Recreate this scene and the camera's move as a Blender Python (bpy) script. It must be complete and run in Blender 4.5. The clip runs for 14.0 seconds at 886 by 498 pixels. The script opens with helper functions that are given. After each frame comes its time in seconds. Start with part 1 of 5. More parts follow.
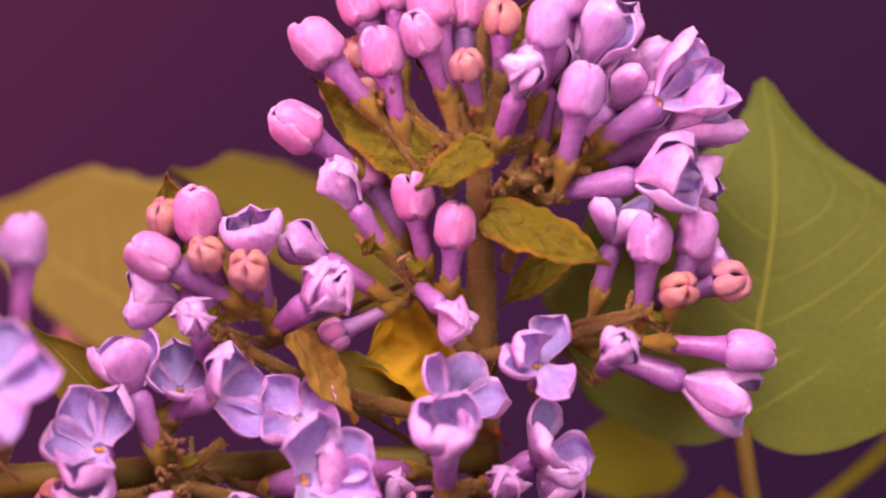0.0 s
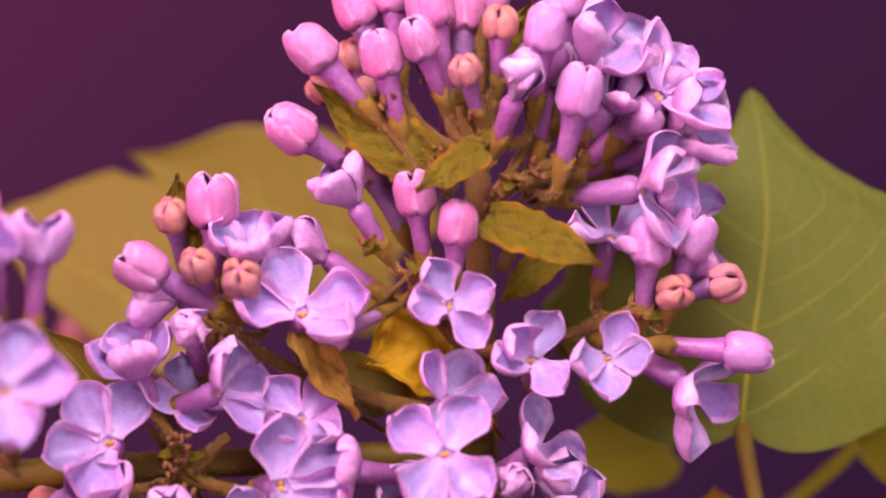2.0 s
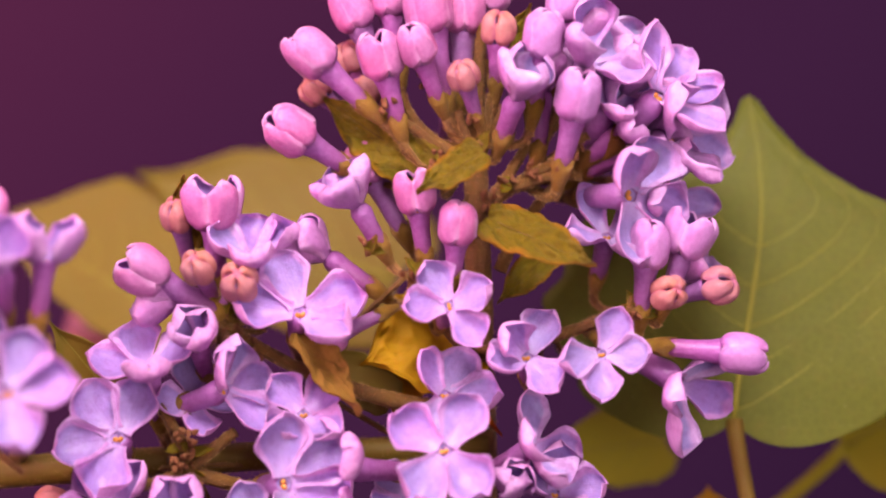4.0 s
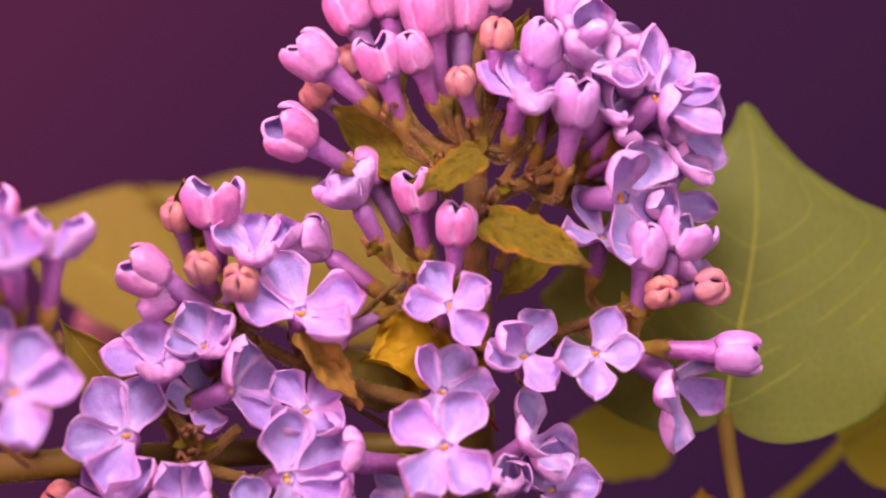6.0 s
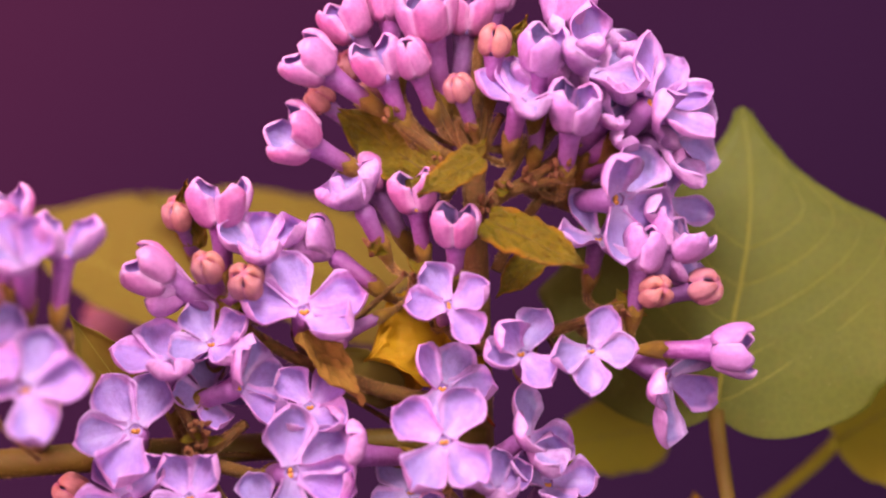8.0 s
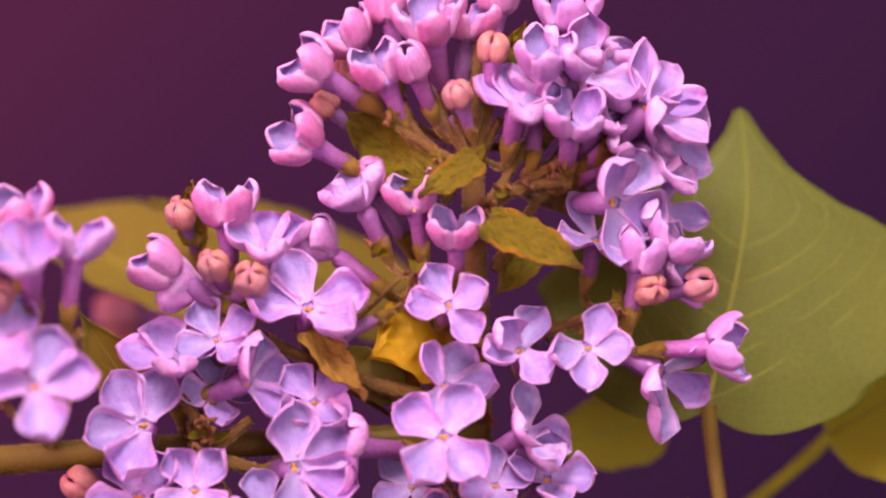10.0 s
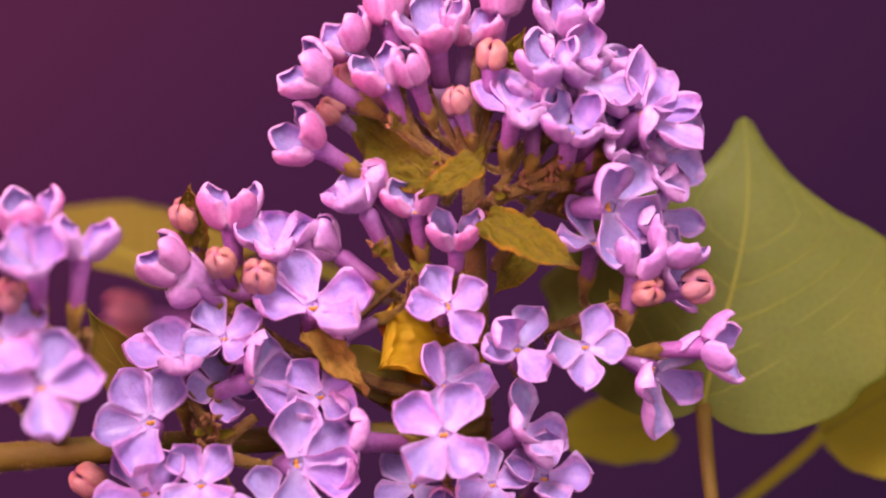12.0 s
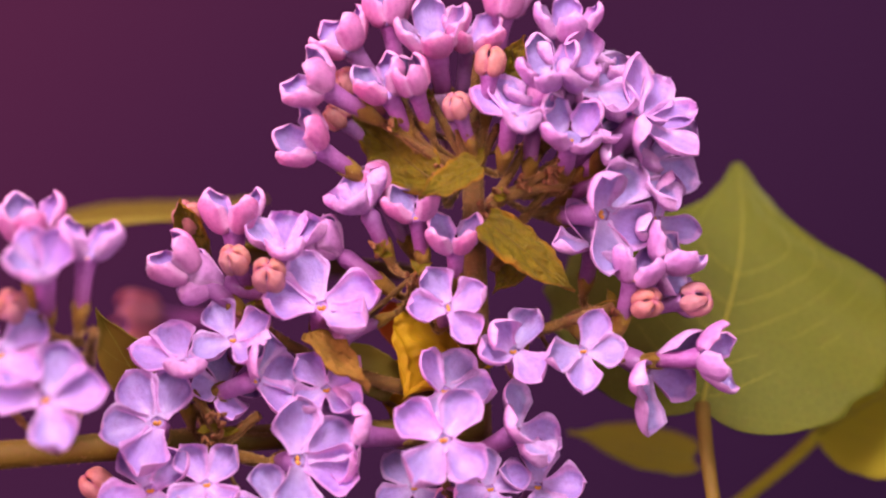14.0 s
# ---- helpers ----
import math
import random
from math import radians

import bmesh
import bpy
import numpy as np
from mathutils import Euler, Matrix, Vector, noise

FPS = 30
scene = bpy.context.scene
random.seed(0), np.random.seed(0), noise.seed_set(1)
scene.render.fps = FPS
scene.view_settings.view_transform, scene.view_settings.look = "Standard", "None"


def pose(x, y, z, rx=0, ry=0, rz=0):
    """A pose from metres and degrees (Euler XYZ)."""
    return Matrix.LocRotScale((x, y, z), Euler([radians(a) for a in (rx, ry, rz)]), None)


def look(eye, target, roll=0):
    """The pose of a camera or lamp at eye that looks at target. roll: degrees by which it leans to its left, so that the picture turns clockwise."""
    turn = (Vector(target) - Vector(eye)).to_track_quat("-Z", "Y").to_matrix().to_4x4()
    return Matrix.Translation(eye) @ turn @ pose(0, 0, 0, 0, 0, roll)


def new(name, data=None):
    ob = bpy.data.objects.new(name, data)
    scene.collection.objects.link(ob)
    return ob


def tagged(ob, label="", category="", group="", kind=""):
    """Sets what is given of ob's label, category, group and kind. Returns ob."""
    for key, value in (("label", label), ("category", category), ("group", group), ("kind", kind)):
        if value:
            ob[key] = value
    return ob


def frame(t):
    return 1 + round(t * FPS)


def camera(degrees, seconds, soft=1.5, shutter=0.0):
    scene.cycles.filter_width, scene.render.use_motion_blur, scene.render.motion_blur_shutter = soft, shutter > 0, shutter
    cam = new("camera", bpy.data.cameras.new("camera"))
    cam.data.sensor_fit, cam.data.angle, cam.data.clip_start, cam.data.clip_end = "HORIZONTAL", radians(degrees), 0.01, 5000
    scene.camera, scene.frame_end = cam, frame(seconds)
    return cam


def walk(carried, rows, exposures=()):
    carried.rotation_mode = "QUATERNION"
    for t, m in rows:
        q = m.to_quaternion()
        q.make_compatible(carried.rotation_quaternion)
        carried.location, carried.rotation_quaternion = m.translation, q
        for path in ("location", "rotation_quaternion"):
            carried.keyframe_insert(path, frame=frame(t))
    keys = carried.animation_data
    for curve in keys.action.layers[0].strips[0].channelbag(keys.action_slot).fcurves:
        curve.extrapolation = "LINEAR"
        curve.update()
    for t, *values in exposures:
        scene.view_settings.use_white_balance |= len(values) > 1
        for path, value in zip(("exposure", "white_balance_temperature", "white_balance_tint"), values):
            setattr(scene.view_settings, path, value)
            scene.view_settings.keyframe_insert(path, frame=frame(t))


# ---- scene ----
MM = 0.001
cam = camera(24, 14.0, soft=2.1)
# a macro lens focused on the flowers, which leaves the leaves behind them soft
focus = new("focus_mark")
cam.data.dof.use_dof, cam.data.dof.focus_object, cam.data.dof.aperture_fstop = True, focus, 10.0
# a slow pull back from the flowering branch
walk(cam, [(t, Matrix.Translation((x * MM, y * MM, z * MM)) @ pose(0, 0, 0, 90, 0, 0)) for t, x, y, z in (
    (0.0, -0.163, -197.055, -0.222), (3.5, -0.078, -206.251, -0.144), (7.0, -0.043, -216.413, -0.044),
    (10.5, -0.067, -226.225, 0.08), (14.0, -0.155, -233.872, 0.228))])

# ---- world and lamps ----
world = bpy.data.worlds.new("studio")
world.use_nodes = True
scene.world = world
world.node_tree.nodes["Background"].inputs["Color"].default_value = (0.84, 0.46, 0.68, 1)
world.node_tree.nodes["Background"].inputs["Strength"].default_value = 0.85


def softbox(name, eye, target, size, watts, colour):
    lamp = bpy.data.lights.new(name, "AREA")
    lamp.shape, lamp.size, lamp.energy, lamp.color = "DISK", size, watts, colour
    ob = new(name, lamp)
    ob.matrix_world = look(eye, target)
    return ob


softbox("key_softbox", (-0.02, -0.17, 0.19), (0, 0, 0.01), 0.13, 1.5, (1.0, 0.84, 0.9))
# an added fill lamp, there to brighten the stems and low leaves
softbox("front_fill", (0.17, -0.38, 0.0), (0.0, 0, 0), 0.2, 0.76, (1.0, 0.85, 0.92))
softbox("pink_softbox", (-0.3, -0.24, 0.1), (-0.02, 0, 0), 0.16, 1.9, (1.0, 0.47, 0.7))


# ---- materials ----
def shader(name, rough=0.5, spec=0.3):
    m = bpy.data.materials.new(name)
    m.use_nodes = True
    nt = m.node_tree
    b = nt.nodes["Principled BSDF"]
    b.inputs["Roughness"].default_value = rough
    b.inputs["Specular IOR Level"].default_value = spec
    return m, nt, b


def node(nt, kind, **values):
    n = nt.nodes.new(kind)
    for key, value in values.items():
        n.inputs[key.replace("_", " ")].default_value = value
    return n


def ramp(nt, source, stops):
    n = nt.nodes.new("ShaderNodeValToRGB")
    while len(n.color_ramp.elements) < len(stops):
        n.color_ramp.elements.new(0.5)
    for e, (p, c) in zip(n.color_ramp.elements, stops):
        e.position, e.color = p, (*c, 1)
    nt.links.new(source, n.inputs["Fac"])
    return n.outputs["Color"]


def mixed(nt, fac, a, b, blend="MIX"):
    n = nt.nodes.new("ShaderNodeMix")
    n.data_type, n.blend_type = "RGBA", blend
    for slot, value in ((0, fac), (6, a), (7, b)):
        if isinstance(value, bpy.types.NodeSocket):
            nt.links.new(value, n.inputs[slot])
        else:
            n.inputs[slot].default_value = value if slot == 0 else (*value, 1)
    return n.outputs[2]


def noise_tex(nt, vector, scale, detail=4.0, rough=0.55):
    n = node(nt, "ShaderNodeTexNoise", Scale=scale, Detail=detail, Roughness=rough)
    nt.links.new(vector, n.inputs["Vector"])
    return n.outputs["Fac"]


def relief(nt, b, height, strength, distance=0.0002):
    n = node(nt, "ShaderNodeBump", Strength=strength, Distance=distance)
    nt.links.new(height, n.inputs["Height"])
    nt.links.new(n.outputs["Normal"], b.inputs["Normal"])


def thin(m, nt, b, colour, share):
    """Lets light through a thin petal or leaf."""
    t = nt.nodes.new("ShaderNodeBsdfTranslucent")
    if isinstance(colour, bpy.types.NodeSocket):
        nt.links.new(colour, t.inputs["Color"])
    else:
        t.inputs["Color"].default_value = (*colour, 1)
    mix = nt.nodes.new("ShaderNodeMixShader")
    mix.inputs[0].default_value = share
    nt.links.new(b.outputs[0], mix.inputs[1])
    nt.links.new(t.outputs[0], mix.inputs[2])
    nt.links.new(mix.outputs[0], nt.nodes["Material Output"].inputs[0])


def petal_material(name, base, middle, edge, rough=0.42, spec=0.42, tip=None):
    """Colour runs from the claw to the tip and out to the edge, with fine length-wise veins."""
    m, nt, b = shader(name, rough, spec)
    uv = nt.nodes.new("ShaderNodeUVMap").outputs[0]
    sep = nt.nodes.new("ShaderNodeSeparateXYZ")
    nt.links.new(uv, sep.inputs[0])
    coords = nt.nodes.new("ShaderNodeTexCoord").outputs["Object"]
    cloud = noise_tex(nt, coords, 420)
    stretch = node(nt, "ShaderNodeMapping", Scale=(2.5, 26, 1))
    nt.links.new(uv, stretch.inputs[0])
    veins = noise_tex(nt, stretch.outputs[0], 1.0, 3)
    along = ramp(nt, sep.outputs["X"], [(0.0, base), (0.32, middle), (0.7, middle), (1.0, tip or middle)])
    blotch = noise_tex(nt, coords, 1500, 5, 0.65)
    ragged = nt.nodes.new("ShaderNodeMath")
    ragged.operation = "MULTIPLY_ADD"
    nt.links.new(cloud, ragged.inputs[0])
    ragged.inputs[1].default_value = 0.5
    nt.links.new(sep.outputs["Y"], ragged.inputs[2])
    rim = ramp(nt, ragged.outputs[0], [(0.86, (0, 0, 0)), (1.3, (1, 1, 1))])
    col = mixed(nt, rim, along, edge)
    col = mixed(nt, ramp(nt, cloud, [(0.4, (0, 0, 0)), (0.8, (0.4, 0.4, 0.4))]), col, edge)
    col = mixed(nt, 0.35, col, ramp(nt, veins, [(0.3, (0.5, 0.42, 0.6)), (0.7, (1, 1, 1))]), "MULTIPLY")
    col = mixed(nt, 0.55, col, ramp(nt, blotch, [(0.32, (0.72, 0.5, 0.66)), (0.55, (1, 1, 1)), (0.72, (1, 1, 1))]), "MULTIPLY")
    info = nt.nodes.new("ShaderNodeObjectInfo")
    hsv = node(nt, "ShaderNodeHueSaturation")
    for slot, low, high in (("Hue", 0.482, 0.514), ("Saturation", 0.92, 1.1), ("Value", 0.95, 1.12)):
        span = node(nt, "ShaderNodeMapRange", To_Min=low, To_Max=high)
        nt.links.new(info.outputs["Random"], span.inputs["Value"])
        nt.links.new(span.outputs[0], hsv.inputs[slot])
    nt.links.new(col, hsv.inputs["Color"])
    nt.links.new(hsv.outputs[0], b.inputs["Base Color"])
    grain = noise_tex(nt, coords, 3800, 3)
    relief(nt, b, mixed(nt, 0.22, mixed(nt, 0.55, mixed(nt, 0.4, veins, cloud), blotch), grain), 0.9, 0.0005)
    b.inputs["Coat Weight"].default_value = 0.3
    b.inputs["Coat Roughness"].default_value = 0.2
    thin(m, nt, b, hsv.outputs[0], 0.28)
    return m


def plant_material(name, dark, light, warm, scale, rough=0.55, bump=0.5, share=0.0, spec=0.3, deep=0.0002, net=0.0, margin=None):
    m, nt, b = shader(name, rough, spec)
    coords = nt.nodes.new("ShaderNodeTexCoord").outputs["Object"]
    broad = noise_tex(nt, coords, scale, 3)
    fine = noise_tex(nt, coords, scale * 9, 6, 0.7)
    col = mixed(nt, broad, dark, light)
    col = mixed(nt, ramp(nt, fine, [(0.5, (0, 0, 0)), (0.75, (0.55, 0.55, 0.55))]), col, warm)
    height = fine
    if net:
        cells = node(nt, "ShaderNodeTexVoronoi", Scale=net)
        cells.feature = "DISTANCE_TO_EDGE"
        warp = node(nt, "ShaderNodeVectorMath")
        warp.inputs[1].default_value = (0.0012, 0.0012, 0.0012)
        warp.operation = "MULTIPLY_ADD"
        wobble = node(nt, "ShaderNodeTexNoise", Scale=net * 0.8)
        nt.links.new(coords, wobble.inputs["Vector"])
        nt.links.new(wobble.outputs["Color"], warp.inputs[0])
        nt.links.new(coords, warp.inputs[2])
        nt.links.new(warp.outputs[0], cells.inputs["Vector"])
        web = ramp(nt, cells.outputs["Distance"], [(0.0, (1, 1, 1)), (0.16, (0, 0, 0))])
        col = mixed(nt, mixed(nt, 0.9, web, (0, 0, 0)), col, light, "ADD")
        height = mixed(nt, 0.2, fine, web)
        specks = node(nt, "ShaderNodeTexVoronoi", Scale=net * 1.3)
        nt.links.new(coords, specks.inputs["Vector"])
        col = mixed(nt, ramp(nt, specks.outputs["Distance"], [(0.05, (0.5, 0.5, 0.5)), (0.09, (0, 0, 0))]), col, (0.4, 0.36, 0.16))
    if margin:  # a coloured edge that runs unevenly into the blade
        sep = nt.nodes.new("ShaderNodeSeparateXYZ")
        nt.links.new(nt.nodes.new("ShaderNodeUVMap").outputs[0], sep.inputs[0])
        ragged = nt.nodes.new("ShaderNodeMath")
        ragged.operation = "MULTIPLY_ADD"
        nt.links.new(broad, ragged.inputs[0])
        ragged.inputs[1].default_value = 0.85
        nt.links.new(sep.outputs["Y"], ragged.inputs[2])
        half = node(nt, "ShaderNodeMath")
        half.operation = "MULTIPLY"
        half.inputs[1].default_value = 0.5
        nt.links.new(ragged.outputs[0], half.inputs[0])
        col = mixed(nt, ramp(nt, half.outputs[0], [(0.6, (0, 0, 0)), (0.8, (0.7, 0.7, 0.7))]), col, margin)
    nt.links.new(col, b.inputs["Base Color"])
    relief(nt, b, height, bump, deep)
    if share:
        thin(m, nt, b, col, share)
    return m


LILAC_IN = petal_material("petal_inside_lilac", (0.66, 0.48, 0.78), (0.41, 0.29, 0.635), (0.7, 0.41, 0.73))
LILAC_OUT = petal_material("petal_outside_lilac", (0.4, 0.15, 0.41), (0.65, 0.3, 0.61), (0.8, 0.45, 0.73))
PINK_OUT = petal_material("petal_outside_pink", (0.37, 0.11, 0.34), (0.72, 0.235, 0.485), (0.83, 0.42, 0.65), tip=(0.73, 0.245, 0.4))
CORAL_OUT = petal_material("petal_outside_coral", (0.38, 0.11, 0.17), (0.66, 0.3, 0.25), (0.6, 0.2, 0.25), 0.42, tip=(0.58, 0.19, 0.12))
RIM = petal_material("petal_edge", (0.64, 0.27, 0.62), (0.75, 0.37, 0.72), (0.82, 0.45, 0.78))
CORAL_RIM = petal_material("petal_edge_coral", (0.5, 0.16, 0.16), (0.56, 0.18, 0.16), (0.6, 0.2, 0.18))
TUBE = petal_material("corolla_tube", (0.25, 0.07, 0.2), (0.43, 0.165, 0.42), (0.46, 0.17, 0.45), 0.42, tip=(0.58, 0.26, 0.57))
CALYX = plant_material("calyx_green_brown", (0.11, 0.038, 0.008), (0.34, 0.2, 0.01), (0.26, 0.06, 0.03), 520, 0.5, 1.0, 0.0, 0.35, 0.0004)
STEM = plant_material("stem_olive_brown", (0.075, 0.03, 0.009), (0.21, 0.11, 0.012), (0.34, 0.095, 0.035), 320, 0.5, 1.0, 0.0, 0.35, 0.0004)
STEM_GREEN = plant_material("stem_olive_green", (0.075, 0.048, 0.006), (0.17, 0.115, 0.009), (0.15, 0.055, 0.016), 150, 0.55, 0.6, 0.0, 0.2)
LEAF = plant_material("leaf_olive", (0.08, 0.1, 0.006), (0.155, 0.163, 0.012), (0.145, 0.125, 0.012), 60, 0.5, 0.3, 0.35, 0.2, 0.0002, 950)
LEAF_YELLOW = plant_material("leaf_yellow_olive", (0.165, 0.122, 0.014), (0.22, 0.165, 0.02), (0.22, 0.14, 0.02), 45, 0.5, 0.3, 0.35, 0.15)
# light put into the colour: leaf_olive raised for two leaves in shade
LEAF_LIT = plant_material("leaf_lit_green", (0.34, 0.31, 0.018), (0.44, 0.4, 0.026), (0.42, 0.33, 0.024), 40, 0.5, 0.2, 0.4, 0.15)
VEIN = plant_material("leaf_vein", (0.21, 0.195, 0.02), (0.28, 0.255, 0.028), (0.24, 0.2, 0.02), 90, 0.5, 0.2, 0.0, 0.15)
BRACT = plant_material("bract_olive", (0.1, 0.085, 0.004), (0.29, 0.21, 0.008), (0.3, 0.14, 0.012), 190, 0.4, 1.0, 0.3, 0.3, 0.0008, 900, (0.6, 0.2, 0.012))
GOLD = plant_material("bract_gold", (0.38, 0.19, 0.005), (0.58, 0.35, 0.01), (0.55, 0.2, 0.012), 160, 0.5, 1.0, 0.3, 0.15)
TAN = plant_material("bract_tan", (0.15, 0.07, 0.012), (0.36, 0.2, 0.03), (0.36, 0.13, 0.04), 200, 0.6, 1.0, 0.15, 0.15, 0.0005)
RUST = plant_material("bract_rust", (0.35, 0.05, 0.006), (0.55, 0.13, 0.008), (0.45, 0.08, 0.01), 150, 0.5, 0.5, 0.3, 0.15)
KNOT = plant_material("stem_knot", (0.15, 0.05, 0.02), (0.3, 0.13, 0.04), (0.36, 0.1, 0.05), 600, 0.55, 1.0, 0.0, 0.3, 0.0003)
HAIR = plant_material("stem_hair", (0.42, 0.23, 0.07), (0.55, 0.34, 0.12), (0.5, 0.22, 0.1), 400, 0.5, 0.0)
ANTHER = plant_material("anther_orange", (0.6, 0.22, 0.03), (0.82, 0.42, 0.1), (0.5, 0.15, 0.05), 1400, 0.6, 0.5)


# ---- mesh helpers ----
def surface(name, rows, materials, slots=None, uvs=None, closed=False):
    """A mesh from a grid of rows of points; slots: material per row of faces."""
    n = len(rows[0])
    verts = [tuple(p) for row in rows for p in row]
    faces, mats = [], []
    for i in range(len(rows) - 1):
        for j in range(n if closed else n - 1):
            a, b = i * n + j, i * n + (j + 1) % n
            faces.append((a, b, b + n, a + n))
            mats.append(slots[i] if slots else 0)
    me = bpy.data.meshes.new(name)
    me.from_pydata(verts, [], faces)
    for m in materials:
        me.materials.append(m)
    me.polygons.foreach_set("material_index", mats)
    me.polygons.foreach_set("use_smooth", [True] * len(faces))
    if uvs:
        flat = [c for row in uvs for c in row]
        layer = me.uv_layers.new(name="UVMap")
        for loop in me.loops:
            layer.data[loop.index].uv = flat[loop.vertex_index]
    me.update()
    return me


def ring_surface(name, profile, materials, sides=12, wave=None, slots=None):
    """A turned body; profile: (radius, height) pairs in millimetres; wave(angle, i) adds to the height."""
    rows, uvs = [], []
    for i, (r, z) in enumerate(profile):
        row = []
        for j in range(sides):
            a = 2 * math.pi * j / sides
            dr, dz = wave(a, i) if wave else (0, 0)
            row.append(((r + dr) * math.cos(a) * MM, (r + dr) * math.sin(a) * MM, (z + dz) * MM))
        rows.append(row)
        uvs.append([(i / (len(profile) - 1), 0.3)] * sides)
    return surface(name, rows, materials, slots, uvs, closed=True)


def sweep(name, points, radii, material, sides=10, rough=0.0, seed=0):
    """A tube along points (metres), with capped ends and a slightly uneven skin."""
    rng = random.Random(seed)
    rows = []
    side = Vector((0.31, 0.9, 0.2))
    for i, p in enumerate(points):
        p = Vector(p)
        along = (Vector(points[min(i + 1, len(points) - 1)]) - Vector(points[max(i - 1, 0)])).normalized()
        u = along.cross(side).normalized()
        v = along.cross(u)
        ends = [0.02, 1] if i == 0 else [1, 0.02] if i == len(points) - 1 else [1]
        for e in ends:
            rows.append([p + (u * math.cos(a) + v * math.sin(a)) * radii[i] * e * (1 + rough * rng.uniform(-1, 1))
                         for a in [2 * math.pi * j / sides for j in range(sides)]])
    return surface(name, rows, [material], None, [[(0.5, 0.3)] * sides] * len(rows), closed=True)


def curve_points(a, b, c, n=9):
    """A bend from a by b to c."""
    a, b, c = Vector(a), Vector(b), Vector(c)
    return [a * (1 - t) ** 2 + b * 2 * t * (1 - t) + c * t * t for t in [i / (n - 1) for i in range(n)]]


def hair_mesh(points, radii, count, length, seed):
    """Short fine glandular hairs standing out from a tube."""
    rng = random.Random(seed)
    verts, faces = [], []
    for _ in range(count):
        f = rng.uniform(0, len(points) - 1.001)
        k = int(f)
        p = Vector(points[k]).lerp(Vector(points[k + 1]), f - k)
        out = Vector((rng.gauss(0, 1), rng.gauss(0, 1), rng.gauss(0, 1)))
        along = (Vector(points[k + 1]) - Vector(points[k])).normalized()
        out = (out - along * out.dot(along)).normalized()
        foot = p + out * radii[k] * 0.9
        tip = p + out * (radii[k] + length * rng.uniform(0.4, 1.2)) + along * length * rng.uniform(-0.4, 0.4)
        n = len(verts)
        w = 0.026 * MM
        a = out.cross(along) * w
        verts += [foot + a, foot - a * 0.5 + along * w, foot - a * 0.5 - along * w, tip]
        faces += [(n, n + 1, n + 3), (n + 1, n + 2, n + 3), (n + 2, n, n + 3)]
    me = bpy.data.meshes.new("hairs")
    me.from_pydata([tuple(v) for v in verts], [], faces)
    me.materials.append(HAIR)
    return me


def mm(*p):
    return Vector(p) * MM


def part(name, me, parent, label="", m=None):
    ob = new(name, me)
    ob.parent = parent
    if m is not None:
        ob.matrix_basis = m
    if label:
        ob["label"] = label
    return ob


# ---- florets ----
# open petals: length, bend, start, width, cup, rolled edge; closed lobes: radius, height, roundness, how far the top folds over
KINDS = {"flat": (5.15, 36, 30, 5.15, 0.6, 0.72), "slim": (5.9, 36, 28, 4.15, 0.64, 0.62)}
LOBES = {"bud": (2.08, 2.15, 0.72, 97), "semi": (1.92, 3.0, 0.72, 89)}
HINGE = {"bud": 1.0, "semi": 1.0, "flat": 0.5, "slim": 0.5}
OPEN_KINDS = ("flat", "slim")
PETALS = {}


def open_petal(kind, rng, nu, nv):
    """Rows of (point, inward way, thickness, edge) of a spreading petal with rolled margins and a hooded tip."""
    length, bend, start, width, cup, roll = KINDS[kind]
    skew, wob = rng.uniform(-0.3, 0.3), rng.uniform(0, 6.28)
    width, bend = width * rng.uniform(0.86, 1.06), bend * rng.uniform(0.75, 1.25)
    cup, roll, hood = cup * rng.uniform(0.7, 1.5), roll * rng.uniform(0.6, 1.6), rng.uniform(0, 45)
    apex = rng.uniform(0.54, 0.68)
    x = z = last = 0.0
    rows = []
    for i in range(nu + 1):
        s = 1 - (1 - i / nu) ** 1.6
        phi = radians(start) - radians(bend) * s ** 1.2 - radians(hood) * max(0, s - 0.74) * 2
        x += math.sin(phi) * length * (s - last)
        z += math.cos(phi) * length * (s - last)
        last = s
        inward = Vector((-math.cos(phi), 0, math.sin(phi)))
        k = min(s / 0.58, 1)
        w = width / 2 * (0.38 + 0.62 * k * k * (3 - 2 * k))
        tip = max(0, (s - 0.5) / 0.5)
        w *= max(0.02, (1 - min(1, tip) ** 2.0)) ** apex
        w *= 1 + 0.03 * math.sin(15 * s + 2 * wob) * min(1, s * 2)
        row = []
        for j in range(nv + 1):
            v = 2 * j / nv - 1
            c = cup * 1.2
            y = w * math.sin(v * c) / c
            full = w / (width / 2)
            edge = (abs(v) ** 3 + tip ** 3) ** (1 / 3)
            lift = w * (1 - math.cos(v * c)) / c
            lift += roll * (0.75 + 0.5 * math.sin(6 * s + 2.2 * v + wob)) * (max(0, min(edge, 1.05) - 0.6) / 0.4) ** 2 * min(1, s * 2.2)
            lift -= 0.1 * math.exp(-(v / 0.2) ** 2) * min(1, s * 3) * (1 - s)
            lift += 0.07 * math.sin(8 * s + wob + v * 1.9) * full * min(1, s * 2)
            lift += 0.025 * (math.sin(13 * s + 5 * v + wob) + math.sin(7 * v - 9 * s + 2 * wob)) * full * min(1, s * 3)
            thick = 0.3 * (1 - 0.3 * abs(v) ** 3) * (1 - 0.25 * s)
            row.append((Vector((x, y + skew * s * s, z)) + inward * lift, inward, thick, (s, min(1, max(abs(v), (s - 0.62) / 0.38)))))
        rows.append(row)
    return rows


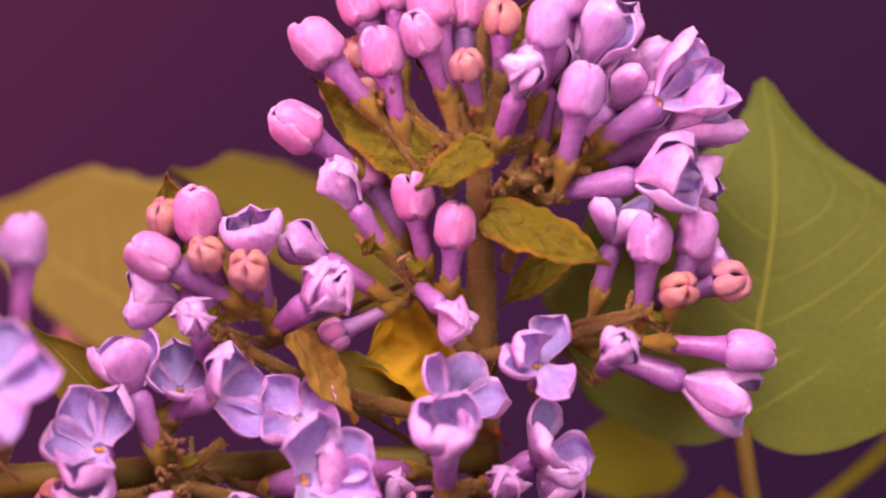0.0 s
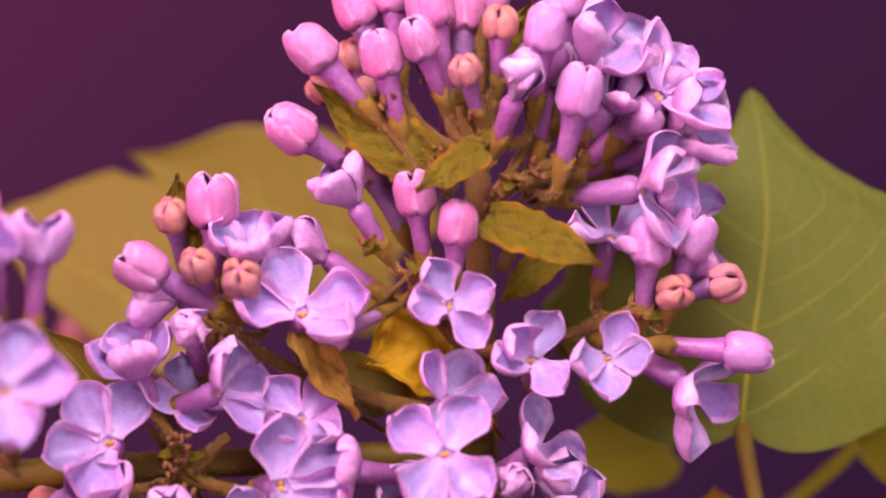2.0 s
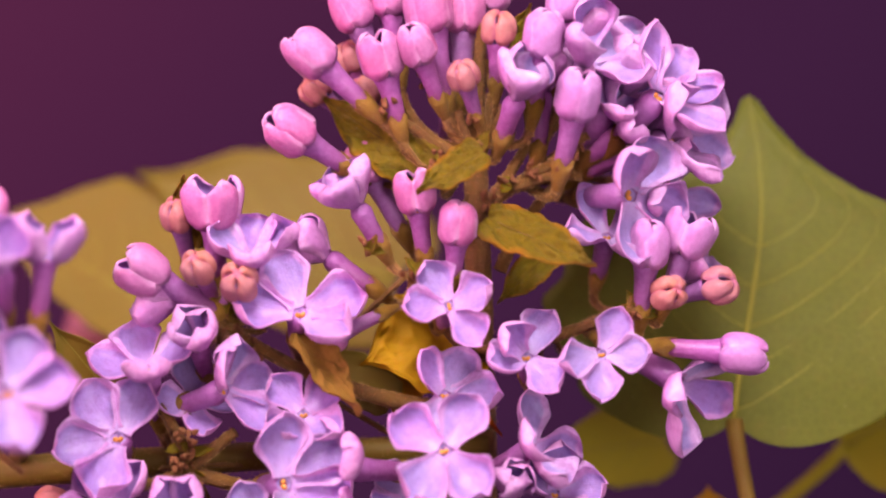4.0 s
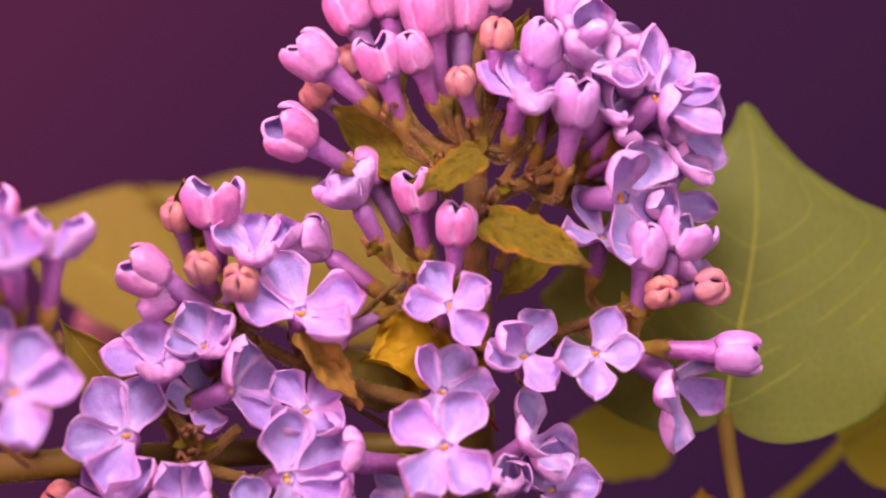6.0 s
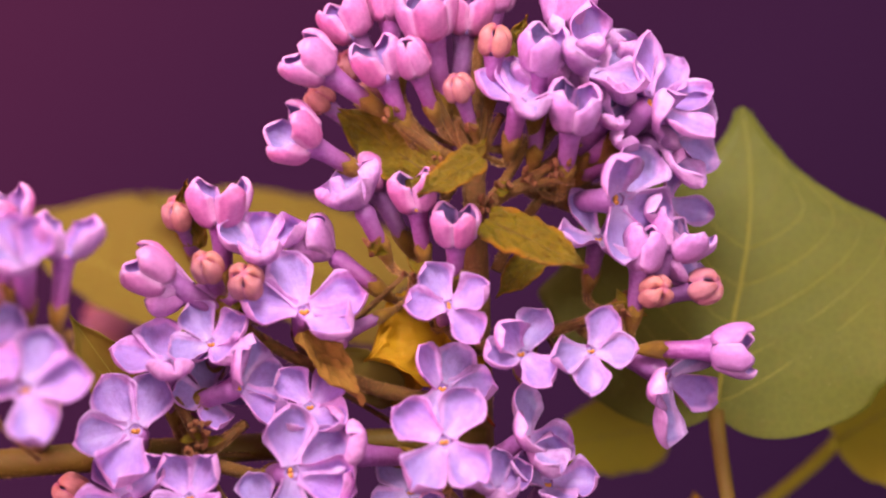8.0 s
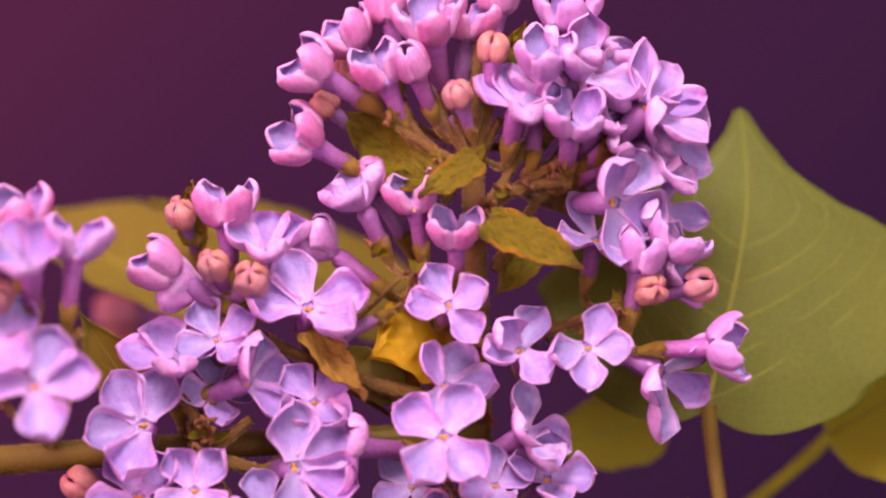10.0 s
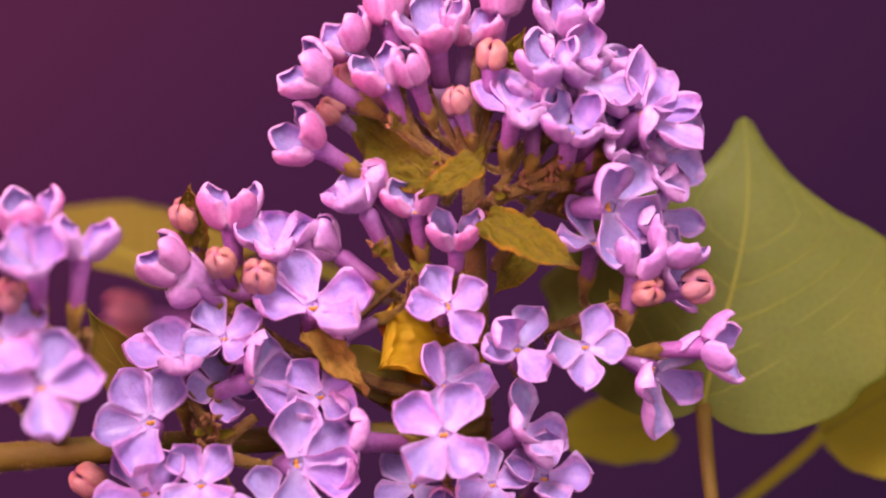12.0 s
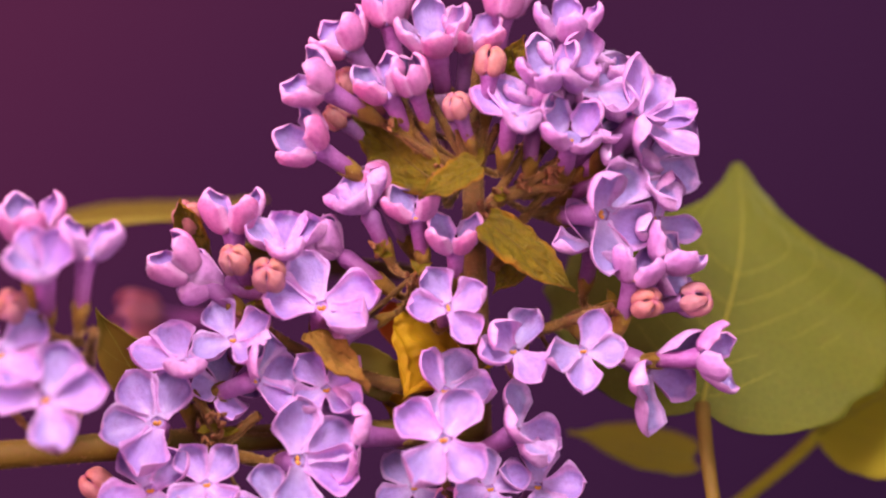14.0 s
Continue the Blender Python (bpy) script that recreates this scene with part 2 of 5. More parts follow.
def lobe_petal(kind, rng, nu, nv):
    """The same of a plump lobe of a closed head, folded in along its margins, with a blunt top."""
    radius, height, blunt, last = LOBES[kind]
    radius, height, wob = radius * rng.uniform(0.93, 1.07), height * rng.uniform(0.92, 1.08), rng.uniform(0, 6.28)
    skew = rng.uniform(-0.16, 0.16)
    first = -62
    foot = math.sin(radians(-first)) ** blunt * 1.65

    def spine(s):
        a = radians(first + (last - first) * s)
        r = radius * max(0.02, abs(math.cos(a))) ** blunt * (1 if math.cos(a) > 0 else -0.3)
        up = math.copysign(abs(math.sin(a)) ** blunt, math.sin(a))
        top = max(0, s - 0.86) / 0.14
        z = foot + up * (1.65 if up < 0 else height) - (0.3 if kind == "bud" else 0.12) * top * top
        return Vector((r, 0, z))

    rows = []
    for i in range(nu + 1):
        s = i / nu
        p = spine(s)
        d = (spine(min(1, s + 0.01)) - spine(max(0, s - 0.01))).normalized()
        inward = Vector((-d.z, 0, d.x))
        if kind == "semi":  # lips turn out a little
            p += Vector((0.22, 0, 0.05)) * max(0, (s - 0.8) / 0.2) ** 2
        r = max(p.x, 0.12)
        k = min(1, s / 0.25)
        rho = r * (0.82 - 0.24 * k) + 0.06
        if kind == "bud" and s > 0.5:  # lobes meet over the top
            rho = max(rho, 0.62 * min(1, (1 - s) * 4 + 0.35))
        wide = radians(58 + 46 * k) * (1 - 0.25 * max(0, s - 0.8) / 0.2)
        across = deep = rho
        if kind == "semi":  # a broad, round, cupped lobe
            k = min(1, s / 0.3)
            full = (0.7 + 0.3 * k * k * (3 - 2 * k)) * max(0.02, 1 - max(0, (s - 0.6) / 0.4) ** 2.0) ** 0.5
            across, deep, wide = 0.84 * radius * full, 0.7 * radius * full, radians(74 + 20 * k)
        row = []
        for j in range(nv + 1):
            v = 2 * j / nv - 1
            t = v * wide
            lift = deep * (1 - math.cos(t))
            lift += 0.05 * math.sin(7 * s + 3 * v + wob) * min(1, s * 3) * min(1, r)
            lift += 0.03 * math.sin(19 * s - 5 * v + 2 * wob) * min(1, s * 3) * min(1, r)
            lift += 0.09 * math.exp(-(v / 0.1) ** 2) * min(1, s * 2) * min(1, r)
            q = Vector((p.x - 1.0, across * math.sin(t) + skew * s * s, p.z)) + inward * lift
            row.append((q, inward, 0.24 * (1 - 0.3 * abs(v) ** 3), (s, max(abs(v), (s - 0.62) / 0.38))))
        rows.append(row)
    return rows


def petal_mesh(kind, tint, variant):
    """One petal, closed, its claw at the origin, its inside towards -x. A shell with a rounded edge."""
    key = (kind, tint, variant)
    if key in PETALS:
        return PETALS[key]
    rng = random.Random(variant * 7 + 3)
    nu, nv = 20, 14
    grid = (open_petal if kind in OPEN_KINDS else lobe_petal)(kind, rng, nu, nv)
    inner = [[(p + way * thick * 0.5) * MM for p, way, thick, _ in row] for row in grid]
    outer = [[(p - way * thick * 0.5) * MM for p, way, thick, _ in row] for row in grid]
    uvs = [[uv for _, _, _, uv in row] for row in grid]
    # inner and outer skins, joined round the edge
    verts, faces, mats, flat = [], [], [], []
    n = nv + 1
    for grid in (inner, outer):
        for row, uv in zip(grid, uvs):
            verts += [tuple(p) for p in row]
            flat += uv
    size = (nu + 1) * n
    for i in range(nu):
        for j in range(nv):
            a = i * n + j
            faces.append((a, a + n, a + n + 1, a + 1)), mats.append(0)
            faces.append((size + a, size + a + 1, size + a + n + 1, size + a + n)), mats.append(1)
    edge = [i * n for i in range(nu + 1)] + [nu * n + j for j in range(1, n)] + [i * n + nv for i in range(nu - 1, -1, -1)]
    for a, b in zip(edge, edge[1:]):
        faces.append((a, size + a, size + b, b)), mats.append(2)
    me = bpy.data.meshes.new("petal")
    me.from_pydata(verts, [], faces)
    for m in ((LILAC_IN, CORAL_OUT, CORAL_RIM) if tint == "coral" else (LILAC_IN, PINK_OUT if tint == "pink" else LILAC_OUT, RIM)):
        me.materials.append(m)
    me.polygons.foreach_set("material_index", mats)
    me.polygons.foreach_set("use_smooth", [True] * len(faces))
    layer = me.uv_layers.new(name="UVMap")
    for loop in me.loops:
        layer.data[loop.index].uv = flat[loop.vertex_index]
    me.update()
    PETALS[key] = me
    return me


def tube_mesh(length, kind):
    """The corolla tube, from the calyx up to its throat, with a hollow mouth."""
    out = [(0.8, -length), (0.92, -length * 0.7), (0.98, -length * 0.4), (1.06, -length * 0.18), (1.22, -0.3), (1.26, 0.05), (1.16, 0.2),
           (0.85, 0.0), (0.6, -0.45), (0.05, -0.6)]
    if kind in OPEN_KINDS:
        out[3:] = [(1.08, -length * 0.2), (1.04, -0.7), (0.8, -0.2), (0.56, -0.02), (0.42, -0.06), (0.3, -0.3), (0.05, -0.4)]
    return ring_surface("tube", out, [TUBE, LILAC_IN], 14, lambda a, i: (0.05 * math.cos(4 * a) * (i > 2), 0), [0] * 6 + [1] * 3)


def calyx_mesh(seed):
    rng = random.Random(seed)
    tilt = rng.uniform(0, 1.5)

    def teeth(a, i):
        saw = abs(((a * 2 / math.pi + tilt) % 1) * 2 - 1)
        return (0.05 * math.cos(2 * a + tilt) - 0.05 * (i in (3, 4)) * saw, (0.85 * saw - 0.3) if i in (3, 4) else 0.0)

    return ring_surface("calyx", [(0.4, -2.2), (0.66, -1.3), (0.9, -0.3), (1.06, 0.75), (0.96, 0.72), (0.7, 0.1)], [CALYX], 24, teeth)


def anther_mesh():
    prof = [(0.02, 0.62), (0.2, 0.52), (0.3, 0.25), (0.26, 0.0), (0.12, -0.14), (0.02, -0.18)]
    return ring_surface("anther", prof, [ANTHER], 8, lambda a, i: (0.03 * math.cos(2 * a), 0))


ANTHER_MESH = anther_mesh()
MOVES = []
TAGS = {
    "coral": "closed salmon-pink lilac bud with four lobes",
    "pink": "pink lilac bud on a purple tube, slowly opening",
    "lilac": "open pale purple lilac floret with four cupped petals",
    "opening": "pink lilac bud that opens into a pale purple floret",
}


def axis_pose(loc, axis, side):
    axis = Vector(axis).normalized()
    x = (side - axis * side.dot(axis)).normalized()
    m = Matrix((x, axis.cross(x), axis)).transposed().to_4x4()
    return Matrix.Translation(Vector(loc) * MM) @ m


def floret(kind, tint, length, size, twist, node_at, rows, uneven=7, spread=None):
    """A floret: four petals, tube, calyx and stalk. rows: time, throat (mm), axis, degrees by which the petals are open. spread: each petal's turn and its lag."""
    i = len(MOVES)
    rng = random.Random(i + 11)
    ob = new("lilac_floret")
    wide = rows[-1][3] - rows[0][3] > 25
    mood = "coral" if tint == "coral" else "opening" if wide else "lilac" if kind in OPEN_KINDS else "pink"
    tagged(ob, TAGS[mood], "flower", "florets of the lilac")
    side = min((Vector((1, 0, 0)), Vector((0, 0, 1))), key=lambda s: max(abs(s.dot(Vector(r[2]).normalized())) for r in rows))
    placed = [(t, axis_pose(loc, axis, side)) for t, loc, axis, _ in rows]
    big = Matrix.Diagonal((size, size, size, 1))
    part("tube", tube_mesh(length, kind), ob, "", big)
    calyx = part("calyx", calyx_mesh(i), ob, "green-brown toothed calyx", Matrix.Translation((0, 0, -length * size * MM)) @ big)
    part("hairs", hair_mesh([mm(0, 0, -2.4), mm(0, 0, -1.2), mm(0, 0, 0), mm(0, 0, 1.3)], [0.46 * MM, 0.68 * MM, 0.92 * MM, 1.06 * MM], 260, 0.24 * MM, i + 500), calyx, "fine hairs")
    if node_at:
        mid = placed[len(placed) // 2][1]
        foot = mid.inverted() @ (Vector(node_at) * MM)
        start = Vector((0, 0, -(length + 2.2) * size * MM))
        reach = (foot - start).length
        pts = curve_points(start, start + Vector((0, 0, -0.45 * reach)), foot, 8)
        radii = [(0.46 - 0.036 * k) * MM * size for k in range(8)]
        stalk = part("stalk", sweep("stalk", pts, radii, STEM, 8, 0.08, i), ob)
        part("hairs", hair_mesh(pts, radii, 260, 0.26 * MM, i), stalk, "fine hairs")
    if rows[-1][3] > 40:
        for s in (-1, 1):
            part("anther", ANTHER_MESH, ob, "orange anther", pose(s * 0.15 * MM * size, 0, -0.42 * MM * size, 0, 14 * s, 30) @ Matrix.Diagonal((size * 0.8, size * 0.8, size * 0.9, 1)))
    # spreading petals lean further in while shut; closed heads stop at shut
    opening = [(r[0], r[3] - 14 * max(0, 1 - r[3] / 55) if kind in OPEN_KINDS else max(0, r[3]) * 0.85) for r in rows]
    petals = []
    for k in range(4):
        p = part("petal", petal_mesh(kind, tint, rng.randrange(11)), ob)
        p.scale = (size, size, size)
        turn, jitter = spread[k] if spread else (twist + 90 * k + rng.uniform(-6, 6), rng.uniform(-uneven, uneven))
        petals.append((p, turn, jitter, rng.uniform(-10, 10), 1 + 0.03 * (k % 2), 34 if kind in OPEN_KINDS else 0))
    MOVES.append((ob, placed, petals, opening, size * HINGE[kind]))
    return ob


def petal_pose(turn, opened, jitter, lean, ring, reach, curl):
    share = max(0, min(1, opened / 40))
    shut = max(0, min(1, 1 - opened / 30))
    return pose(0, 0, 0, 0, 0, turn) @ pose(ring * reach * MM, 0, 0, lean * share, opened + jitter * share, 0) @ pose(0, 0, 0, 0, 0, curl * shut)


# ---- leaves ----
LEAF_SHAPE = ((0, 0.48), (0.03, 0.7), (0.08, 0.86), (0.15, 0.95), (0.25, 1.0), (0.4, 1.0), (0.53, 0.92), (0.66, 0.74), (0.76, 0.51), (0.84, 0.26), (0.9, 0.12), (0.95, 0.05), (1.0, 0.0))


# a heart-shaped blade with rounded shoulders and a drawn-out tip
HEART_SHAPE = ((0, 0.5), (0.04, 0.64), (0.1, 0.78), (0.2, 0.93), (0.33, 1.0), (0.46, 0.97), (0.56, 0.9), (0.64, 0.78), (0.69, 0.64), (0.705, 0.53), (0.76, 0.37), (0.83, 0.21), (0.9, 0.11), (0.96, 0.06), (0.99, 0.035), (1.0, 0.0))

# an egg-shaped blade on a narrow foot
OVATE_SHAPE = ((0, 0.2), (0.03, 0.46), (0.08, 0.68), (0.15, 0.84), (0.25, 0.96), (0.36, 1.0), (0.5, 0.95), (0.64, 0.78), (0.78, 0.5), (0.88, 0.27), (0.95, 0.11), (1.0, 0.0))


def leaf_point(form, u, v):
    """A point of the smooth blade, in millimetres; v runs across from -1 to 1."""
    length, width, lobe, cup, droop, taper, shape, bow, slim = form
    w = width / 2 * float(np.interp(u, [a for a, _ in shape], [b for _, b in shape])) ** taper if u < 1 else 0.0
    drop = math.sin(math.pi * 0.82 * abs(v) ** 0.75) if shape is HEART_SHAPE else v * v
    y = length * (u - lobe * drop * (1 - u) ** 3)
    w *= slim if v < 0 else 1
    return Vector((w * v + bow * math.sin(math.pi * u ** 1.4), y, cup * width * v * v * 0.5 - droop * length * u * u))


def leaf_mesh(form, material, wave, seed, nu=28, nv=18, pucker=0.0):
    """A pointed leaf blade along +y with a lobed base, folded along its midrib; a thin shell."""
    rng = random.Random(seed)
    width = form[1]
    ph = [rng.uniform(0, 6.28) for _ in range(4)]
    rows, uvs = [], []
    for i in range(nu + 1):
        u = i / nu
        top, uv = [], []
        for j in range(nv + 1):
            v = 2 * j / nv - 1
            p = leaf_point(form, u, v)
            spine = leaf_point(form, u, 0)
            edge = 1 + (0.025 * math.sin(21 * u + ph[0]) + 0.02 * math.sin(47 * u + ph[1])) * abs(v) + pucker * (0.05 * math.sin(31 * u + ph[2]) + 0.06 * math.sin(13 * u + ph[3])) * v ** 4
            p.x = spine.x + (p.x - spine.x) * edge + 0.02 * v
            z = wave * width * (math.sin(9 * u + ph[2] + (1.5 if v > 0 else 0)) * v * v + 0.35 * math.sin(14 * u * (1 + abs(v)) + ph[3]) * abs(v))
            z += wave * width * 0.12 * math.cos((u - 0.45 * abs(v)) * 2 * math.pi * 6.5) * (1 - abs(v))
            if pucker:  # quilted between the veins
                z += pucker * (1.1 * noise.noise(Vector((u * 7, v * 3.2, seed))) + 0.35 * noise.noise(Vector((u * 16, v * 7, seed + 5))))
                z += pucker * 0.5 * abs(math.sin((u - 0.4 * abs(v)) * math.pi * 5)) * math.sin(math.pi * min(1, abs(v)))
            p.z += z
            top.append(p * MM), uv.append((u, min(1, max(abs(v), (u - 0.82) / 0.18))))
        rows.append(top + [p - Vector((0, 0, 0.18 * MM)) for p in top[::-1]])
        uvs.append(uv + uv[::-1])
    return surface("blade", rows, [material], None, uvs, closed=True)


def leaf(name, label, length, width, material, rows, lobe=0.14, cup=0.15, wave=0.03, droop=0.0, stalk=None, veins=5, seed=1, group="", vein_mat=None, taper=1.0, stalk_mat=None, shape=LEAF_SHAPE, bow=0.0, pucker=0.0, steep=0.4, slim=1.0):
    """rows: time, foot (mm), way to the tip, way that its upper side faces."""
    ob = tagged(new(name), label, "leaf", group)
    form = (length, width, lobe, cup, droop, taper, shape, bow, slim)
    fine = bool(pucker) or shape is HEART_SHAPE
    part("blade", leaf_mesh(form, material, wave, seed, 56 if fine else 28, 30 if fine else 18, pucker), ob)
    vm = vein_mat or VEIN
    lift = Vector((0, 0, 0.06))
    if veins:
        pts = [(leaf_point(form, k / 14, 0) + lift) * MM for k in range(15)]
        part("midrib", sweep("midrib", pts, [(0.26 - 0.016 * k) * MM * length / 36 for k in range(15)], vm, 8), ob, "paler raised midrib")
        for k in range(veins):
            for s in (-1, 1):
                u0 = 0.03 + 0.62 * k / veins
                pts = [leaf_point(form, u0 + (steep - 0.035 * k) * q ** 1.15, s * 0.88 * q) * MM for q in [i / 8 for i in range(9)]]
                part("side_vein", sweep("side_vein", pts, [(0.08 - 0.007 * i) * MM * length / 36 for i in range(9)], vm, 6), ob)
    if stalk:
        part("leaf_stalk", sweep("leaf_stalk", curve_points((0, 0, 0), mm(*stalk[0]), mm(*stalk[1]), 10), [(0.9 - 0.015 * k) * MM for k in range(10)], stalk_mat or STEM_GREEN, 10, 0.03), ob)
    placed = []
    for t, foot, way, up in rows:
        y = Vector(way).normalized()
        z = Vector(up) - y * Vector(up).dot(y)
        z.normalize()
        placed.append((t, Matrix.Translation(Vector(foot) * MM) @ Matrix((y.cross(z), y, z)).transposed().to_4x4()))
    MOVES.append((ob, placed, [], [], 1))
    return ob


# ---- backdrop ----
def backdrop():
    # a hanging sheet that sweeps forward into the table top
    side = [(0.9, 1.0), (0.9, 0.5), (0.9, 0.0), (0.9, -0.14), (0.885, -0.2), (0.84, -0.24), (0.78, -0.25), (0.4, -0.25), (0.0, -0.25), (-0.7, -0.25)]
    me = surface("backdrop", [[(x, y, z) for x in [i / 8 * 1.8 - 0.9 for i in range(9)]] for y, z in side], [])
    m, nt, b = shader("backdrop_plum_glow", 0.9, 0.1)
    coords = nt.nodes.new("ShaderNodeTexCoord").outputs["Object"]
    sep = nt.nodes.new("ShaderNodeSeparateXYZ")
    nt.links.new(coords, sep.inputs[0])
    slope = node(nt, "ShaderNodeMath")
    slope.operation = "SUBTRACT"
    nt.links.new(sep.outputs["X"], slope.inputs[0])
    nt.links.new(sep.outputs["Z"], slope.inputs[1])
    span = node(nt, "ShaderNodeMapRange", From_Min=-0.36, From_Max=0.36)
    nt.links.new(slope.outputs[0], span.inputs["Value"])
    # glows on its own: uneven light painted as emission, brightest at upper left
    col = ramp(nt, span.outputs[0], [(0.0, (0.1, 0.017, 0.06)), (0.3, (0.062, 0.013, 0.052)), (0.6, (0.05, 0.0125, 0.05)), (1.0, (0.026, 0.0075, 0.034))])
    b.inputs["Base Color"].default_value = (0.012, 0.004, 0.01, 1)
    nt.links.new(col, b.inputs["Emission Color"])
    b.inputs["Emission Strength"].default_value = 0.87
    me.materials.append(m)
    tagged(new("backdrop", me), "plain dark plum studio backdrop sheet with a painted-in glow", "backdrop", kind="structure")


backdrop()


# ---- stems ----
def branch(name, a, b, c, r0, r1, parent, material=STEM, label="", n=12):
    pts = curve_points(Vector(a) * MM, Vector(b) * MM, Vector(c) * MM, n)
    radii = [(r0 + (r1 - r0) * k / (n - 1)) * MM for k in range(n)]
    made = part(name, sweep(name, pts, radii, material, 14, 0.05, n), parent, label)
    part("hairs", hair_mesh(pts, radii, int(46 * min(60, (pts[-1] - pts[0]).length / MM)), 0.26 * MM, n), made, "fine hairs")
    return made


panicle = tagged(new("lilac_branch"), "upright olive-brown lilac stem with hairy side branches", "branch")
branch("main_stem", (4.22, 15, -44.53), (3.76, 3, -12.48), (3.15, 2, 10.97), 1.9, 1.15, panicle, n=18)
branch("main_stem_foot", (14, 12, -249.9), (4, 8, -150), (4.22, 15, -44.53), 3.2, 1.9, panicle, n=18)
branch("main_stem_tip", (3.15, 2, 10.56), (3.26, 1, 14.16), (3.85, 1, 22.41), 1.1, 0.5, panicle)
branch("side_branch", (3.04, 2, 8.3), (-0.87, 1, 10.04), (-5.56, 0, 13.8), 0.58, 0.44, panicle)
branch("side_branch", (3.15, 2, 8.9), (0.9, 1, 12.39), (-1.46, 1, 17.11), 0.55, 0.40, panicle)
branch("side_branch", (3.15, 2, 8.9), (-3.52, 1, 11.21), (-4.27, 0, 15.86), 0.47, 0.40, panicle)
branch("side_branch", (3.57, 2, 8.9), (5.03, 1, 12.39), (6.18, 0, 14.1), 0.55, 0.44, panicle)
branch("side_branch", (4.16, 2, 4.16), (6.76, 0, 6.17), (13.22, 0, 9.7), 0.74, 0.44, panicle)
branch("side_branch", (4.6, 1, 4.6), (8.2, 2.5, 9.4), (9.4, 2, 12.6), 0.6, 0.4, panicle)
branch("side_branch", (5.2, 2, 4.8), (10.2, 3.5, 8.6), (14.6, 3, 11.4), 0.6, 0.4, panicle)
branch("side_branch", (3.2, 1.4, 9.2), (1.9, 0.4, 11.6), (1.5, -0.4, 13.6), 0.5, 0.36, panicle)
branch("side_branch", (3.2, 1.4, 9.4), (4.4, 0.6, 12.2), (4.7, -0.2, 15.4), 0.5, 0.36, panicle)
branch("side_branch", (7.06, 0, 5.88), (10.28, 0, 7.64), (13.8, 0, 7.06), 0.55, 0.40, panicle)
branch("side_branch", (5.67, 3, -2.36), (8.08, 4, 3.6), (12.86, 4, 7.78), 0.70, 0.40, panicle)
branch("side_branch", (3.59, 3, -10.69), (10.33, 1, -9.42), (19.08, 0, -6.15), 0.78, 0.48, panicle)
branch("side_branch", (2.69, 3, -10.69), (-0.87, 1, -7.06), (-3.33, 0, -2.63), 0.78, 0.52, panicle)
branch("side_branch", (2.1, 3, -16.64), (-13.25, 1, -14.72), (-22.57, 0, -7.03), 0.94, 0.48, panicle)
branch("side_branch", (3.41, 3, -24.37), (2.66, 0, -21.11), (0.31, -2, -24.4), 0.94, 0.64, panicle)
lower = tagged(new("lilac_twig"), "thick olive-green side stem lying level below the flowers", "branch")
branch("stem", (-61.86, 2, -24.26), (-34.94, 4, -21.5), (4.54, 6, -20.49), 1.7, 1.4, lower, STEM_GREEN, n=18)
branch("side_branch", (-27.05, 3, -21.4), (-25.8, 0, -23.46), (-25.39, -1, -19.84), 1.0, 0.6, lower)
branch("side_branch", (-25.8, 0, -22.28), (-21.4, 0, -23.46), (-19.05, 0, -24.04), 0.8, 0.6, lower)
branch("side_branch", (-25.8, 0, -22.28), (-23.5, -1, -20.5), (-20.6, -1.5, -18.2), 0.8, 0.5, lower)
branch("side_branch", (-25.6, -0.6, -20.4), (-26.6, -1.4, -17.6), (-28.2, -1.6, -15.6), 0.7, 0.45, lower)
branch("side_branch", (-26.2, -0.6, -22.6), (-28.4, -1.6, -23.6), (-31.0, -2.0, -23.4), 0.7, 0.5, lower)
branch("side_branch", (-43.11, 3, -21.4), (-38.88, -7.00, -14.75), (-36.92, -14.00, -8.22), 0.9, 0.5, lower)


def scar(at, seed, leafy=True):
    """A knobbly cluster of scars where stalks leave the stem."""
    rng = random.Random(seed)
    ob = tagged(new("stem_node"), "knobbly brown node where flower stalks join", "stem node", "nodes of the stems")
    ob.location = Vector(at) * MM
    for _ in range(5 if leafy else 9):
        me = ring_surface("bud_scale", [(0.02, 0.95), (0.16, 0.7), (0.3, 0.35), (0.28, 0), (0.05, -0.1)], [KNOT], 9, lambda a, i: (0.05 * math.cos(3 * a + i), 0))
        part("bud_scale", me, ob, "", pose(rng.uniform(-0.8, 0.8) * MM, rng.uniform(-1.2, 0) * MM, rng.uniform(-0.9, 0.9) * MM, rng.uniform(20, 150), rng.uniform(-60, 60), 0))
    for k in range(3 if leafy else 0):
        me = leaf_mesh((rng.uniform(1.5, 2.4), 1.0, 0.0, 0.25, 0.15, 1.0, LEAF_SHAPE, 0.0, 1.0), BRACT, 0.05, seed * 5 + k, 9, 6)
        part("bracteole", me, ob, "tiny olive pointed bract", pose(rng.uniform(-0.7, 0.7) * MM, -0.5 * MM, rng.uniform(-0.5, 0.5) * MM, rng.uniform(50, 120), rng.uniform(-30, 30), rng.uniform(-30, 30)) @ pose(0, 0, 0, 0, 0, rng.uniform(-110, 110)))
    return ob


